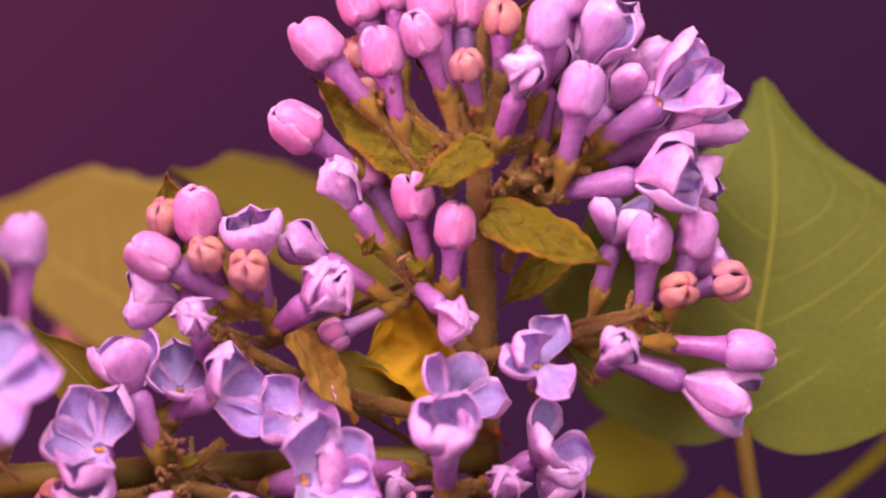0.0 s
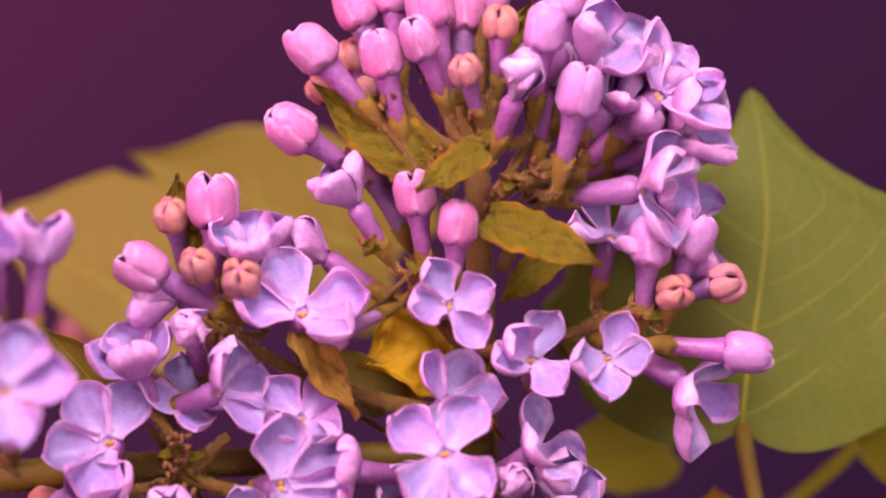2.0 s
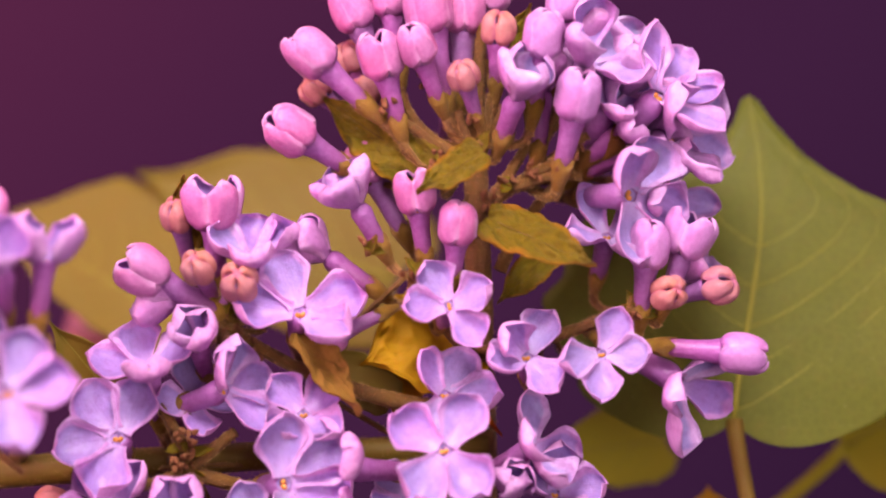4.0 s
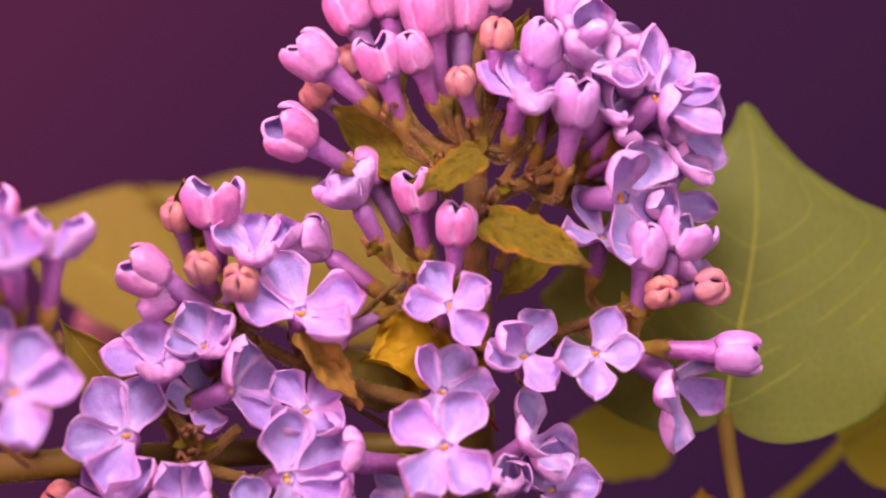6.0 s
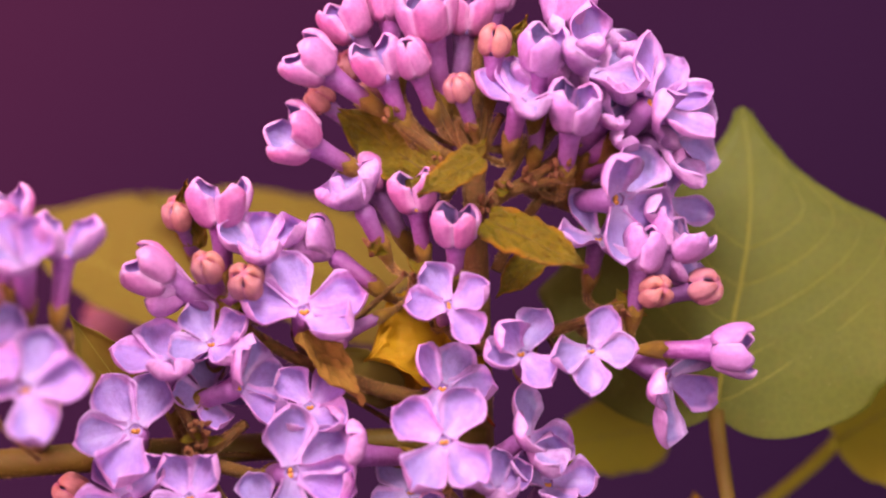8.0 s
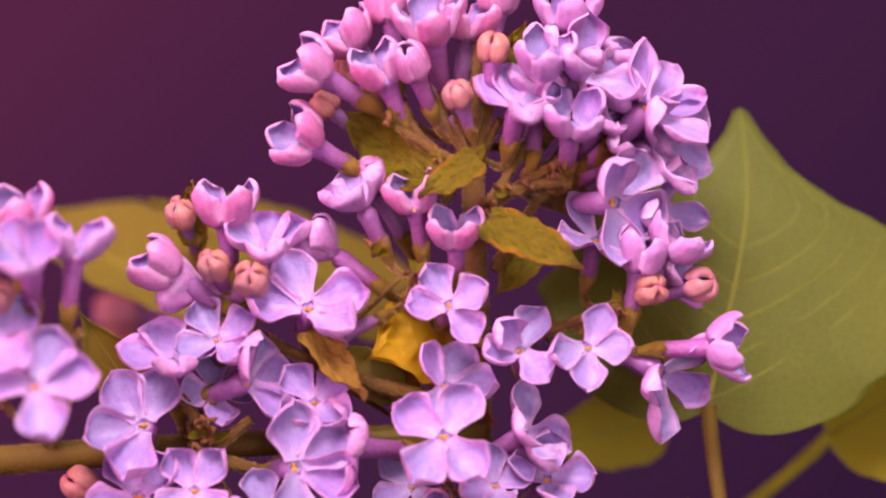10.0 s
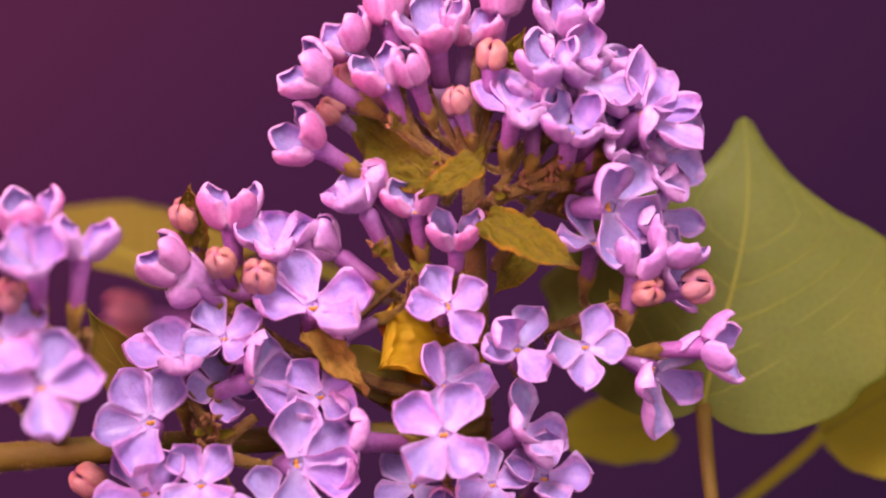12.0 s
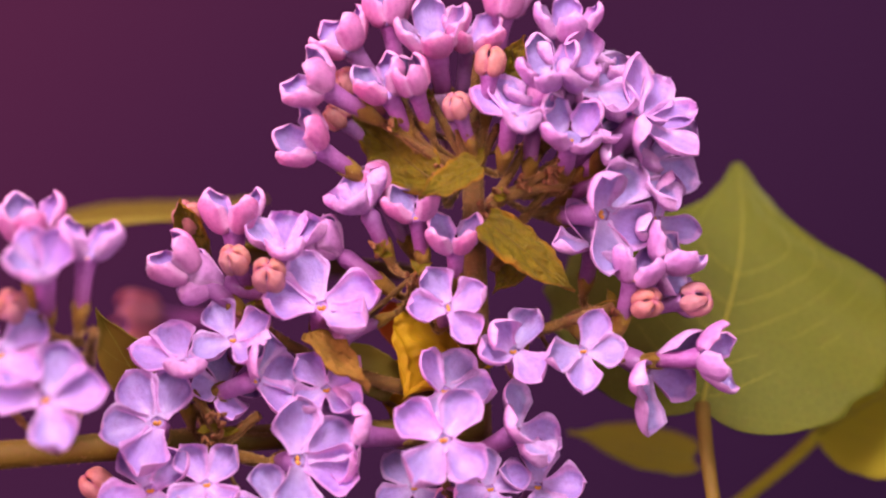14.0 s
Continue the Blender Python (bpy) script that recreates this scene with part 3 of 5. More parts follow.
scar((-5.56, 0, 13.8), 7)
scar((19.25, 0.5, -6.16), 8)
scar((3.14, 0.8, 10.14), 9)
scar((10.33, 1, -7.94), 10)
scar((-1.46, 1, 16.99), 11)
scar((-7.61, 0, 0.01), 12)
scar((6.37, 0.6, 6.02), 1)
scar((-3.33, 0.2, -2.63), 2)
scar((-25.82, 0.2, -22.18), 3)
scar((-22.49, 0.3, -7.04), 4)
scar((-25.44, -0.6, -20.17), 5)
scar((-26.1, -1.4, -21.2), 13, False)
scar((-24.7, -1.6, -23.4), 14, False)
scar((-25.3, -2.2, -18.6), 15, False)
scar((-27.2, -1.0, -23.2), 16, False)
scar((-25.9, -1.8, -24.8), 17, False)
scar((8.9, 0.4, 7.4), 18, False)
scar((11.6, -0.6, 8.3), 19, False)
scar((12.9, -0.4, 9.6), 20, False)
scar((4.6, 0.2, 5.0), 21, False)
scar((-0.6, -0.2, 8.9), 22, False)
scar((2.9, 0.2, 13.2), 23, False)
scar((-21.0, 0.8, -8.6), 24, False)
scar((-18.9, 1.0, -10.2), 25, False)


# ---- florets and leaves, cluster by cluster ----
floret("semi", "pink", 5, 1.08, 20, (-1.16, 1, 9.15), [
    (0, (-10.58, -1, 17.37), (-0.63, -0.17, 0.75), -6),
    (3, (-11.47, -1, 17.58), (-0.7, -0.17, 0.7), 1.2),
    (7, (-11.84, -1, 18.24), (-0.78, -0.22, 0.59), 20.3),
    (11, (-13.09, -1, 18.58), (-0.82, -0.33, 0.47), 37.1),
    (14, (-13.29, -1, 18.09), (-0.82, -0.33, 0.47), 41.9)])
floret("semi", "pink", 4.5, 1.09, 10, (-1.16, 1, 9.15), [
    (0, (-12.34, 0, 10.2), (-0.75, -0.42, 0.51), -6),
    (3, (-13.36, 0, 10.45), (-0.75, -0.42, 0.51), 1.2),
    (7, (-13.77, 0, 10.81), (-0.8, -0.39, 0.46), 27.5),
    (11, (-14.14, 0, 11.39), (-0.79, -0.41, 0.46), 37.1),
    (14, (-14.23, 0, 11.58), (-0.76, -0.41, 0.51), 39.5)])
floret("semi", "pink", 6, 1.03, 30, (3.14, 1, 10.51), [
    (0, (-7.58, 4, 21.64), (-0.37, -0.09, 0.92), -6),
    (3, (-8.24, 4, 21.98), (-0.42, -0.09, 0.9), 1.2),
    (7, (-9.13, 4, 22.84), (-0.46, -0.14, 0.87), 22.7),
    (10.5, (-9.68, 4, 21.99), (-0.6, -0.24, 0.76), 44.3),
    (14, (-10.6, 4, 22.99), (-0.59, -0.29, 0.75), 45.5)])
floret("semi", "pink", 5, 1.01, 60, (-1.16, 1, 9.15), [
    (0, (-5.37, -1, 16.2), (-0.23, -0.26, 0.94), -3.6),
    (3, (-5.61, -1, 16.7), (-0.23, -0.26, 0.94), 3.6),
    (7, (-5.88, -1, 17.53), (-0.33, -0.31, 0.89), 27.5),
    (11, (-6.22, -1, 17.97), (-0.39, -0.41, 0.83), 37.1),
    (14, (-6.22, -1, 17.34), (-0.43, -0.41, 0.81), 39.5)])
floret("semi", "pink", 5, 0.9, 40, (3.14, 1, 10.51), [
    (0, (-1.59, -2, 18.23), (-0.34, -0.42, 0.84), -6),
    (3, (-1.85, -2, 18.32), (-0.34, -0.42, 0.84), -3.6),
    (7, (-2.48, -2, 18.15), (-0.33, -0.47, 0.82), -0),
    (11, (-2.89, -2, 18.5), (-0.31, -0.56, 0.77), 6),
    (14, (-3.17, -2, 17.77), (-0.28, -0.56, 0.78), 15.6)])
floret("bud", "coral", 4.5, 0.78, 20, (3.14, 1, 10.51), [
    (0, (2.32, -2, 15.8), (-0.22, -0.5, 0.84), 0),
    (3, (2.33, -2, 15.85), (-0.27, -0.5, 0.82), 0),
    (7, (2.05, -2, 15.71), (-0.3, -0.5, 0.81), 0),
    (14, (1.79, -2, 15), (-0.32, -0.5, 0.8), 0)])
floret("semi", "pink", 6, 1.18, 10, (3.14, 1, 10.51), [
    (0, (-0.8, 0, 20.77), (-0.17, -0.09, 0.98), -3.6),
    (3, (-0.98, 0, 21.45), (-0.17, -0.17, 0.97), 3.6),
    (7, (-1.22, 0, 21.96), (-0.17, -0.31, 0.94), 18),
    (11, (-1.06, 0, 22.86), (-0.14, -0.56, 0.82), 44.3),
    (14, (-0.92, 0, 22.86), (-0.13, -0.63, 0.77), 45.5)])
floret("semi", "pink", 6, 1.07, 50, (3.14, 1, 10.51), [
    (0, (1.89, 2, 20.77), (0.03, -0.09, 1), -3.6),
    (3, (1.93, 2, 21.32), (0.03, -0.09, 1), 1.2),
    (7, (2.21, 2, 22.52), (0.09, -0.14, 0.99), 15.6),
    (11, (2.66, 2, 23.18), (0.13, -0.33, 0.94), 44.3),
    (14, (2.91, 2, 22.93), (0.16, -0.41, 0.9), 45.5)])
floret("bud", "coral", 5, 0.86, 25, (3.14, 1, 10.51), [
    (0, (5.34, -2, 19.93), (0.03, -0.34, 0.94), 0),
    (3, (5.36, -2, 20.14), (0.03, -0.34, 0.94), 0),
    (7, (5.3, -2, 20.24), (0.07, -0.34, 0.94), 0),
    (14, (5, -2, 19.65), (0.07, -0.34, 0.94), 0)])
floret("semi", "lilac", 5, 1.04, 20, (3.14, 1, 10.51), [
    (0, (9.3, -2, 18.66), (0.13, -0.26, 0.96), -6),
    (3, (9.48, -2, 18.87), (0.13, -0.26, 0.96), 1.2),
    (7, (9.9, -2, 18.5), (0.1, -0.39, 0.92), 15.6),
    (11, (10.81, -2, 19.11), (0.03, -0.63, 0.78), 44.3),
    (14, (11.41, -2, 19.02), (-0.06, -0.69, 0.72), 45.5)])
floret("semi", "lilac", 6, 1.04, 0, (3.14, 1, 10.51), [
    (0, (11.49, 2, 21.63), (0.09, -0.09, 0.99), -3.6),
    (3, (12.03, 2, 22.56), (0.09, -0.09, 0.99), 3.6),
    (7, (12.75, 2, 23.23), (0.09, -0.14, 0.99), 18),
    (11, (13.49, 2, 24.18), (0.03, -0.33, 0.94), 45.5),
    (14, (13.79, 2, 24.21), (0.03, -0.41, 0.91), 45.5)])
floret("slim", "lilac", 6, 1.26, 30, (8.33, 2.5, 6.78), [
    (0, (13.62, 0, 17.36), (0.42, -0.44, 0.79), 18),
    (1.5, (13.93, 0, 17.56), (0.38, -0.59, 0.71), 38),
    (3, (14.13, 0, 18.12), (0.33, -0.72, 0.61), 50),
    (7, (14.74, 0, 18.67), (0.33, -0.72, 0.61), 57.5),
    (14, (14.94, 0, 18.04), (0.35, -0.72, 0.6), 59)], spread=((35, 6), (-15, -4), (110, -24), (230, -30)))
floret("flat", "lilac", 5, 1.05, 20, (3.14, 1, 10.51), [
    (0, (6.73, -3, 14.14), (0.28, -0.57, 0.77), 3),
    (3, (6.92, -3, 14.57), (0.28, -0.57, 0.77), 9),
    (5.5, (7.66, -3, 15.15), (0.2, -0.62, 0.76), 56),
    (7, (7.94, -3, 15.29), (0.16, -0.62, 0.77), 62),
    (14, (7.48, -3, 14.94), (0.14, -0.62, 0.78), 63.5)], spread=((112, -4), (18, 0), (160, 2), (282, -8)))
floret("semi", "lilac", 5, 1.07, 45, (8.33, 2.5, 6.78), [
    (0, (12.36, -3, 12.35), (0.2, -0.34, 0.92), -2.4),
    (3, (12.61, -3, 12.76), (0.2, -0.34, 0.92), 3.6),
    (7, (13.15, -3, 12.51), (0.12, -0.47, 0.87), 15.6),
    (11, (13.68, -3, 12.82), (0.06, -0.69, 0.72), 45.5),
    (14, (13.87, -3, 12.31), (0.06, -0.73, 0.68), 45.5)])
floret("slim", "lilac", 6, 1.10, 10, (8.33, 2.5, 6.78), [
    (0, (15.92, 2, 13.43), (0.54, -0.36, 0.76), 40),
    (3, (16.51, 2, 13.92), (0.43, -0.66, 0.62), 57.5),
    (7, (17.01, 2, 13.99), (0.43, -0.66, 0.62), 62),
    (14, (17.37, 2, 13.59), (0.43, -0.66, 0.62), 62)], spread=((70, 4), (20, -10), (160, -20), (270, -20)))
floret("semi", "pink", 6, 1, 40, (8.33, 2.5, 6.78), [
    (0, (19.33, 6, 16.02), (0.47, -0.09, 0.88), -6),
    (3, (19.69, 6, 17.05), (0.47, -0.09, 0.88), -3.6),
    (7, (20.1, 6, 17.8), (0.42, -0.14, 0.9), -1.2),
    (11, (20.44, 6, 17.89), (0.41, -0.24, 0.88), 10.8),
    (14, (20.53, 6, 17.46), (0.41, -0.24, 0.88), 15.6)])
floret("slim", "lilac", 5.4, 1.3, 15, (8.33, 2.5, 6.78), [
    (0, (20.14, -1, 13.65), (0.76, -0.34, 0.55), 32),
    (0.8, (20.26, -1, 14.02), (0.69, -0.44, 0.58), 44),
    (1.5, (20.57, -1, 14.38), (0.59, -0.53, 0.61), 56),
    (3, (21.03, -1, 14.82), (0.53, -0.62, 0.59), 62),
    (7, (21.8, -1, 15.32), (0.53, -0.62, 0.59), 63.5),
    (14, (21.82, -1, 14.56), (0.55, -0.62, 0.57), 63.5)], spread=((-48, 6), (8, -10), (-98, 4), (-150, -6)))
floret("slim", "lilac", 6, 1.31, 40, (8.33, 2.5, 6.78), [
    (0, (21.53, 2, 11.06), (0.88, -0.24, 0.41), 34),
    (1.5, (22.09, 2, 10.86), (0.81, -0.44, 0.38), 46),
    (3, (22.68, 2, 10.89), (0.76, -0.59, 0.28), 56),
    (7, (23.17, 2, 11.38), (0.73, -0.66, 0.2), 60.5),
    (14, (22.61, 2, 10.01), (0.68, -0.72, 0.12), 62)], spread=((-105, 8), (-45, -8), (40, -20), (170, -20)))
floret("flat", "lilac", 6.5, 1.30, 25, (8.33, 2.5, 6.78), [
    (0, (18.03, -2, 6.28), (0.87, -0.47, 0.12), 28),
    (1.5, (19.07, -2, 5.9), (0.81, -0.57, 0.09), 46),
    (2.5, (18.8, -2, 5.35), (0.67, -0.74, 0.04), 62),
    (3, (18.61, -2, 5.23), (0.5, -0.87, 0), 68),
    (7, (18.09, -2, 5.13), (0.5, -0.87, 0), 69.5),
    (11, (18.14, -2, 4.93), (0.5, -0.87, 0), 69.5),
    (14, (17.57, -2, 4.06), (0.5, -0.87, 0), 69.5)], spread=((-40, 6), (-100, 4), (-185, -4), (30, -34)))
floret("slim", "lilac", 7, 1, 0, (8.33, 2.5, 6.78), [
    (0, (21.32, 3, 6.56), (0.92, -0.36, -0.16), 20),
    (1.5, (22.31, 3, 5.94), (0.74, -0.66, -0.16), 50),
    (3, (22.57, 3, 5.65), (0.61, -0.78, -0.16), 57.5),
    (7, (23.51, 3, 5.25), (0.61, -0.78, -0.16), 60.5),
    (14, (23.99, 3, 3.5), (0.61, -0.78, -0.16), 60.5)])
floret("slim", "lilac", 5.5, 1, 35, (19.29, 1, -6.17), [
    (0, (16.14, 2, 0.37), (0.23, -0.36, 0.91), 30),
    (1.5, (16.16, 2, 0.74), (0.15, -0.52, 0.84), 50),
    (3, (16.4, 2, 1.02), (0.13, -0.66, 0.74), 53.75),
    (7, (16.42, 2, 1.08), (0.11, -0.66, 0.75), 56),
    (14, (16.86, 2, 0.55), (0.11, -0.66, 0.75), 56)])
floret("semi", "lilac", 5, 1.02, 45, (19.29, 1, -6.17), [
    (0, (19.08, -1, -1.34), (0.07, -0.34, 0.94), -6),
    (3, (19.92, -1, -1.65), (0.07, -0.34, 0.94), -3.6),
    (7, (20.51, -1, -1.97), (0.1, -0.34, 0.93), 3.6),
    (11, (21.05, -1, -2.42), (0.16, -0.34, 0.93), 29.9),
    (14, (21.06, -1, -3.24), (0.23, -0.34, 0.91), 45.5)])
floret("semi", "lilac", 5, 1, 15, (19.29, 1, -6.17), [
    (0, (23.13, 0, -0.81), (0.3, -0.17, 0.94), -1.2),
    (1.5, (23.4, 0, -1.01), (0.3, -0.17, 0.94), 6),
    (3, (23.68, 0, -0.88), (0.3, -0.17, 0.94), 13.2),
    (7, (24.01, 0, -0.57), (0.49, -0.17, 0.85), 37.1),
    (11, (24.35, 0, -0.83), (0.56, -0.17, 0.81), 45.5),
    (14, (24.57, 0, -1.61), (0.63, -0.17, 0.75), 45.5)])
floret("flat", "lilac", 5.5, 0.95, 0, (19.29, 1, -6.17), [
    (0, (23.81, 3, -2.88), (0.81, -0.17, 0.56), 30),
    (3, (24.03, 3, -2.92), (0.81, -0.17, 0.56), 40),
    (7, (24.11, 3, -2.96), (0.84, -0.26, 0.48), 50),
    (14, (24.38, 3, -4.33), (0.85, -0.34, 0.4), 51.5)])
floret("bud", "coral", 4.5, 0.88, 45, (19.29, 1, -6.17), [
    (0, (21.35, -0.17, -4.45), (0.43, -0.87, 0.25), 0),
    (3, (21.6, -0.17, -4.81), (0.43, -0.87, 0.25), 0),
    (7, (21.54, -0.17, -4.87), (0.43, -0.87, 0.25), 0),
    (11, (21.63, -0.17, -4.65), (0.43, -0.87, 0.25), 0),
    (14, (21.9, -0.17, -6.13), (0.45, -0.87, 0.21), 0)])
floret("bud", "coral", 5, 0.9, 20, (19.29, 1, -6.17), [
    (0, (25.79, 0.24, -3.59), (0.78, -0.57, 0.25), 0),
    (3, (26.2, 0.24, -3.96), (0.78, -0.57, 0.25), 0),
    (7, (26.19, 0.24, -4.33), (0.78, -0.57, 0.25), 0),
    (11, (26.55, 0.24, -4.07), (0.78, -0.57, 0.25), 0),
    (14, (26.92, 0.24, -5.69), (0.79, -0.57, 0.2), 0)])
floret("semi", "lilac", 5.5, 1.02, 20, (19.29, 1, -6.17), [
    (0, (26.41, -1, -9.63), (0.99, -0.14, -0.09), -3.6),
    (3, (27.22, -1, -10.16), (0.99, -0.14, -0.09), 1.2),
    (7, (27.87, -1, -10.62), (0.98, -0.17, -0.03), 15.6),
    (9, (28.37, -1, -10.59), (0.97, -0.24, 0.03), 32.3),
    (11, (28.66, -1, -10.52), (0.95, -0.31, 0.07), 44.3),
    (14, (28.63, -1, -11.96), (0.95, -0.31, 0.07), 45.5)])
floret("slim", "lilac", 6.5, 1.29, 30, (19.29, 1, -6.17), [
    (0, (22.82, 1, -12.84), (0.92, -0.21, -0.33), 22),
    (1, (23.24, 1, -13.09), (0.88, -0.31, -0.36), 44),
    (1.5, (23.41, 1, -13.27), (0.81, -0.44, -0.38), 52),
    (3, (23.47, 1, -13.27), (0.73, -0.56, -0.39), 54.5),
    (7, (23.53, 1, -13.42), (0.71, -0.59, -0.38), 57.5),
    (11, (23.34, 1, -13.34), (0.71, -0.59, -0.38), 57.5),
    (14, (22.83, 1, -13.21), (0.71, -0.59, -0.38), 57.5)], spread=((-35, -2), (-115, 2), (-185, 0), (95, -4)))
floret("flat", "opening", 5, 0.95, 8, (10.38, 2, -7.98), [
    (0, (15.62, -3, -10.27), (0.14, -0.91, 0.38), 8),
    (1, (15.74, -3, -10.59), (0.13, -0.93, 0.35), 26),
    (1.5, (15.75, -3, -10.65), (0.13, -0.93, 0.35), 40),
    (2.2, (15.59, -3, -10.62), (0.13, -0.93, 0.35), 59),
    (3, (15.56, -3, -10.5), (0.13, -0.93, 0.35), 66.5),
    (7, (15.35, -3, -10.63), (0.13, -0.93, 0.35), 69.5),
    (11, (15.38, -3, -10.43), (0.13, -0.93, 0.35), 69.5),
    (14, (15.43, -3, -11.1), (0.13, -0.93, 0.35), 69.5)], spread=((192, -2), (62, -14), (0, -22), (270, 4)))
floret("flat", "lilac", 5, 1.02, 40, (10.38, 2, -7.98), [
    (0, (8.62, -2, -11.17), (-0.08, -0.88, 0.46), 57.5),
    (1.5, (8.4, -2, -10.92), (-0.08, -0.88, 0.46), 62),
    (3, (8.16, -2, -10.83), (-0.08, -0.88, 0.46), 65),
    (7, (8.09, -2, -10.97), (-0.08, -0.88, 0.46), 66.5),
    (11, (8.06, -2, -10.78), (-0.08, -0.88, 0.46), 66.5),
    (14, (7.64, -2, -11.15), (-0.08, -0.88, 0.46), 66.5)], spread=((142, -50), (50, -6), (-46, 0), (212, -30)))
floret("flat", "lilac", 5, 1.08, 10, (0.31, 0, -25.22), [
    (0, (0.47, -1.4, -14.81), (0.24, -0.71, 0.66), 59),
    (3, (0.24, -1.4, -14.66), (0.24, -0.71, 0.66), 60.5),
    (7, (-0.16, -1.4, -14.56), (0.24, -0.71, 0.66), 62),
    (11, (0.29, -1.4, -14.67), (0.24, -0.71, 0.66), 62),
    (14, (0.1, -1.4, -15.59), (0.24, -0.71, 0.66), 63.5)], spread=((66, 0), (10, 6), (155, -34), (250, 30)))
floret("flat", "opening", 5, 1.18, 48, (0.31, 0, -25.22), [
    (0, (0.04, -7.5, -18.47), (0, -0.72, 0.69), 24),
    (0.5, (0.16, -7.5, -18.88), (0, -0.87, 0.5), 38),
    (1, (0.18, -7.5, -19.15), (0, -0.94, 0.34), 56),
    (1.5, (0.09, -7.5, -19.27), (0, -0.94, 0.34), 68),
    (3, (0.02, -7.5, -19.47), (0, -0.95, 0.31), 71),
    (7, (0.07, -7.5, -19.64), (0, -0.95, 0.31), 72.5),
    (11, (-0.02, -7.5, -19.52), (0, -0.95, 0.31), 72.5),
    (14, (-0.09, -7.5, -20.52), (0, -0.95, 0.31), 72.5)], spread=((140, 0), (58, 2), (242, -2), (317, 0)))
floret("flat", "lilac", 6, 1.12, 5, (0.31, 0, -25.22), [
    (0, (8.55, -1, -19.94), (0.68, -0.58, 0.45), 46),
    (1.5, (8.55, -1, -20.07), (0.68, -0.58, 0.45), 56),
    (3, (8.65, -1, -20), (0.68, -0.58, 0.45), 58),
    (7, (8.6, -1, -20.13), (0.68, -0.58, 0.45), 60),
    (11, (8.58, -1, -19.98), (0.68, -0.58, 0.45), 60),
    (14, (7.93, -1, -20.29), (0.68, -0.58, 0.45), 60)], spread=((-12, 2), (-98, 4), (95, -22), (172, -10)))
floret("flat", "opening", 5, 0.95, 40, (0.31, 0, -25.22), [
    (0, (-4.61, 3, -24.03), (0, -0.87, 0.5), -2),
    (3, (-3.92, 3, -25.23), (0, -0.87, 0.5), 34),
    (7, (-3.55, 3, -25.92), (0, -0.88, 0.47), 56),
    (11, (-3.39, 3, -26.08), (0, -0.88, 0.47), 62),
    (14, (-3.43, 3, -26.94), (0, -0.88, 0.47), 63.5)])
floret("flat", "opening", 5, 0.92, 20, (0.31, 0, -25.22), [
    (0, (5.34, -2, -23.44), (0.11, -0.77, 0.63), -2),
    (3, (6.57, -2, -24.08), (0.11, -0.77, 0.63), 10),
    (7, (6.12, -2, -24.87), (0.11, -0.77, 0.63), 24),
    (9, (5.68, -2, -25.23), (0.1, -0.82, 0.56), 44),
    (11, (5.43, -2, -25.39), (0.09, -0.87, 0.49), 57.5),
    (14, (5.13, -2, -26.49), (0.09, -0.87, 0.49), 60.5)])
floret("flat", "opening", 5, 1.05, 10, (0.31, 0, -25.22), [
    (0, (9.67, 0, -24.32), (0.38, -0.64, 0.66), 14),
    (3, (11.08, 0, -24.54), (0.37, -0.67, 0.64), 40),
    (7, (10.99, 0, -24.75), (0.37, -0.67, 0.64), 50),
    (11, (11.15, 0, -24.88), (0.35, -0.71, 0.61), 54.5),
    (14, (10.5, 0, -26.47), (0.35, -0.71, 0.61), 56)])
floret("semi", "pink", 5, 0.95, 0, (0.31, 0, -25.22), [
    (0, (-1.46, 2, -26.07), (-0.11, -0.77, 0.63), 6),
    (7, (-0.87, 2, -29), (-0.11, -0.77, 0.63), 18),
    (14, (0.87, 2, -30.72), (-0.11, -0.77, 0.63), 29.9)])
floret("slim", "lilac", 4.5, 1.1, 25, (8.33, 2.5, 6.78), [
    (0, (16.87, 3, 10.9), (0.74, -0.26, 0.62), 10),
    (1.5, (17.34, 3, 11.25), (0.72, -0.34, 0.6), 26),
    (3, (17.72, 3, 11.62), (0.69, -0.44, 0.58), 40),
    (7, (18.64, 3, 12.15), (0.68, -0.5, 0.53), 51.5),
    (14, (19.11, 3, 11.34), (0.69, -0.53, 0.5), 56)])
floret("slim", "lilac", 6, 1.15, 70, (8.33, 2.5, 6.78), [
    (0, (17.61, 4, 14.44), (0.63, -0.17, 0.75), 8),
    (3, (18.26, 4, 15.42), (0.59, -0.26, 0.76), 30),
    (7, (18.84, 4, 16.03), (0.56, -0.41, 0.72), 48),
    (14, (19.32, 4, 15.77), (0.54, -0.47, 0.7), 54.5)])
floret("slim", "lilac", 6, 1.05, 15, (8.33, 2.5, 6.78), [
    (0, (12.64, 3, 18.82), (0.34, -0.17, 0.93), 6),
    (3, (13.1, 3, 19.51), (0.33, -0.21, 0.92), 16),
    (7, (13.4, 3, 19.88), (0.29, -0.31, 0.9), 36),
    (14, (13.72, 3, 19.94), (0.28, -0.44, 0.85), 51.5)])
floret("bud", "coral", 6, 0.8, 20, (3.14, 1, 10.51), [
    (0, (-8.15, 6.66, 17.58), (-0.4, -0.34, 0.85), 0),
    (7, (-9.65, 6.66, 18.58), (-0.4, -0.34, 0.85), 0),
    (14, (-10.75, 6.66, 18.21), (-0.44, -0.34, 0.83), 0)])
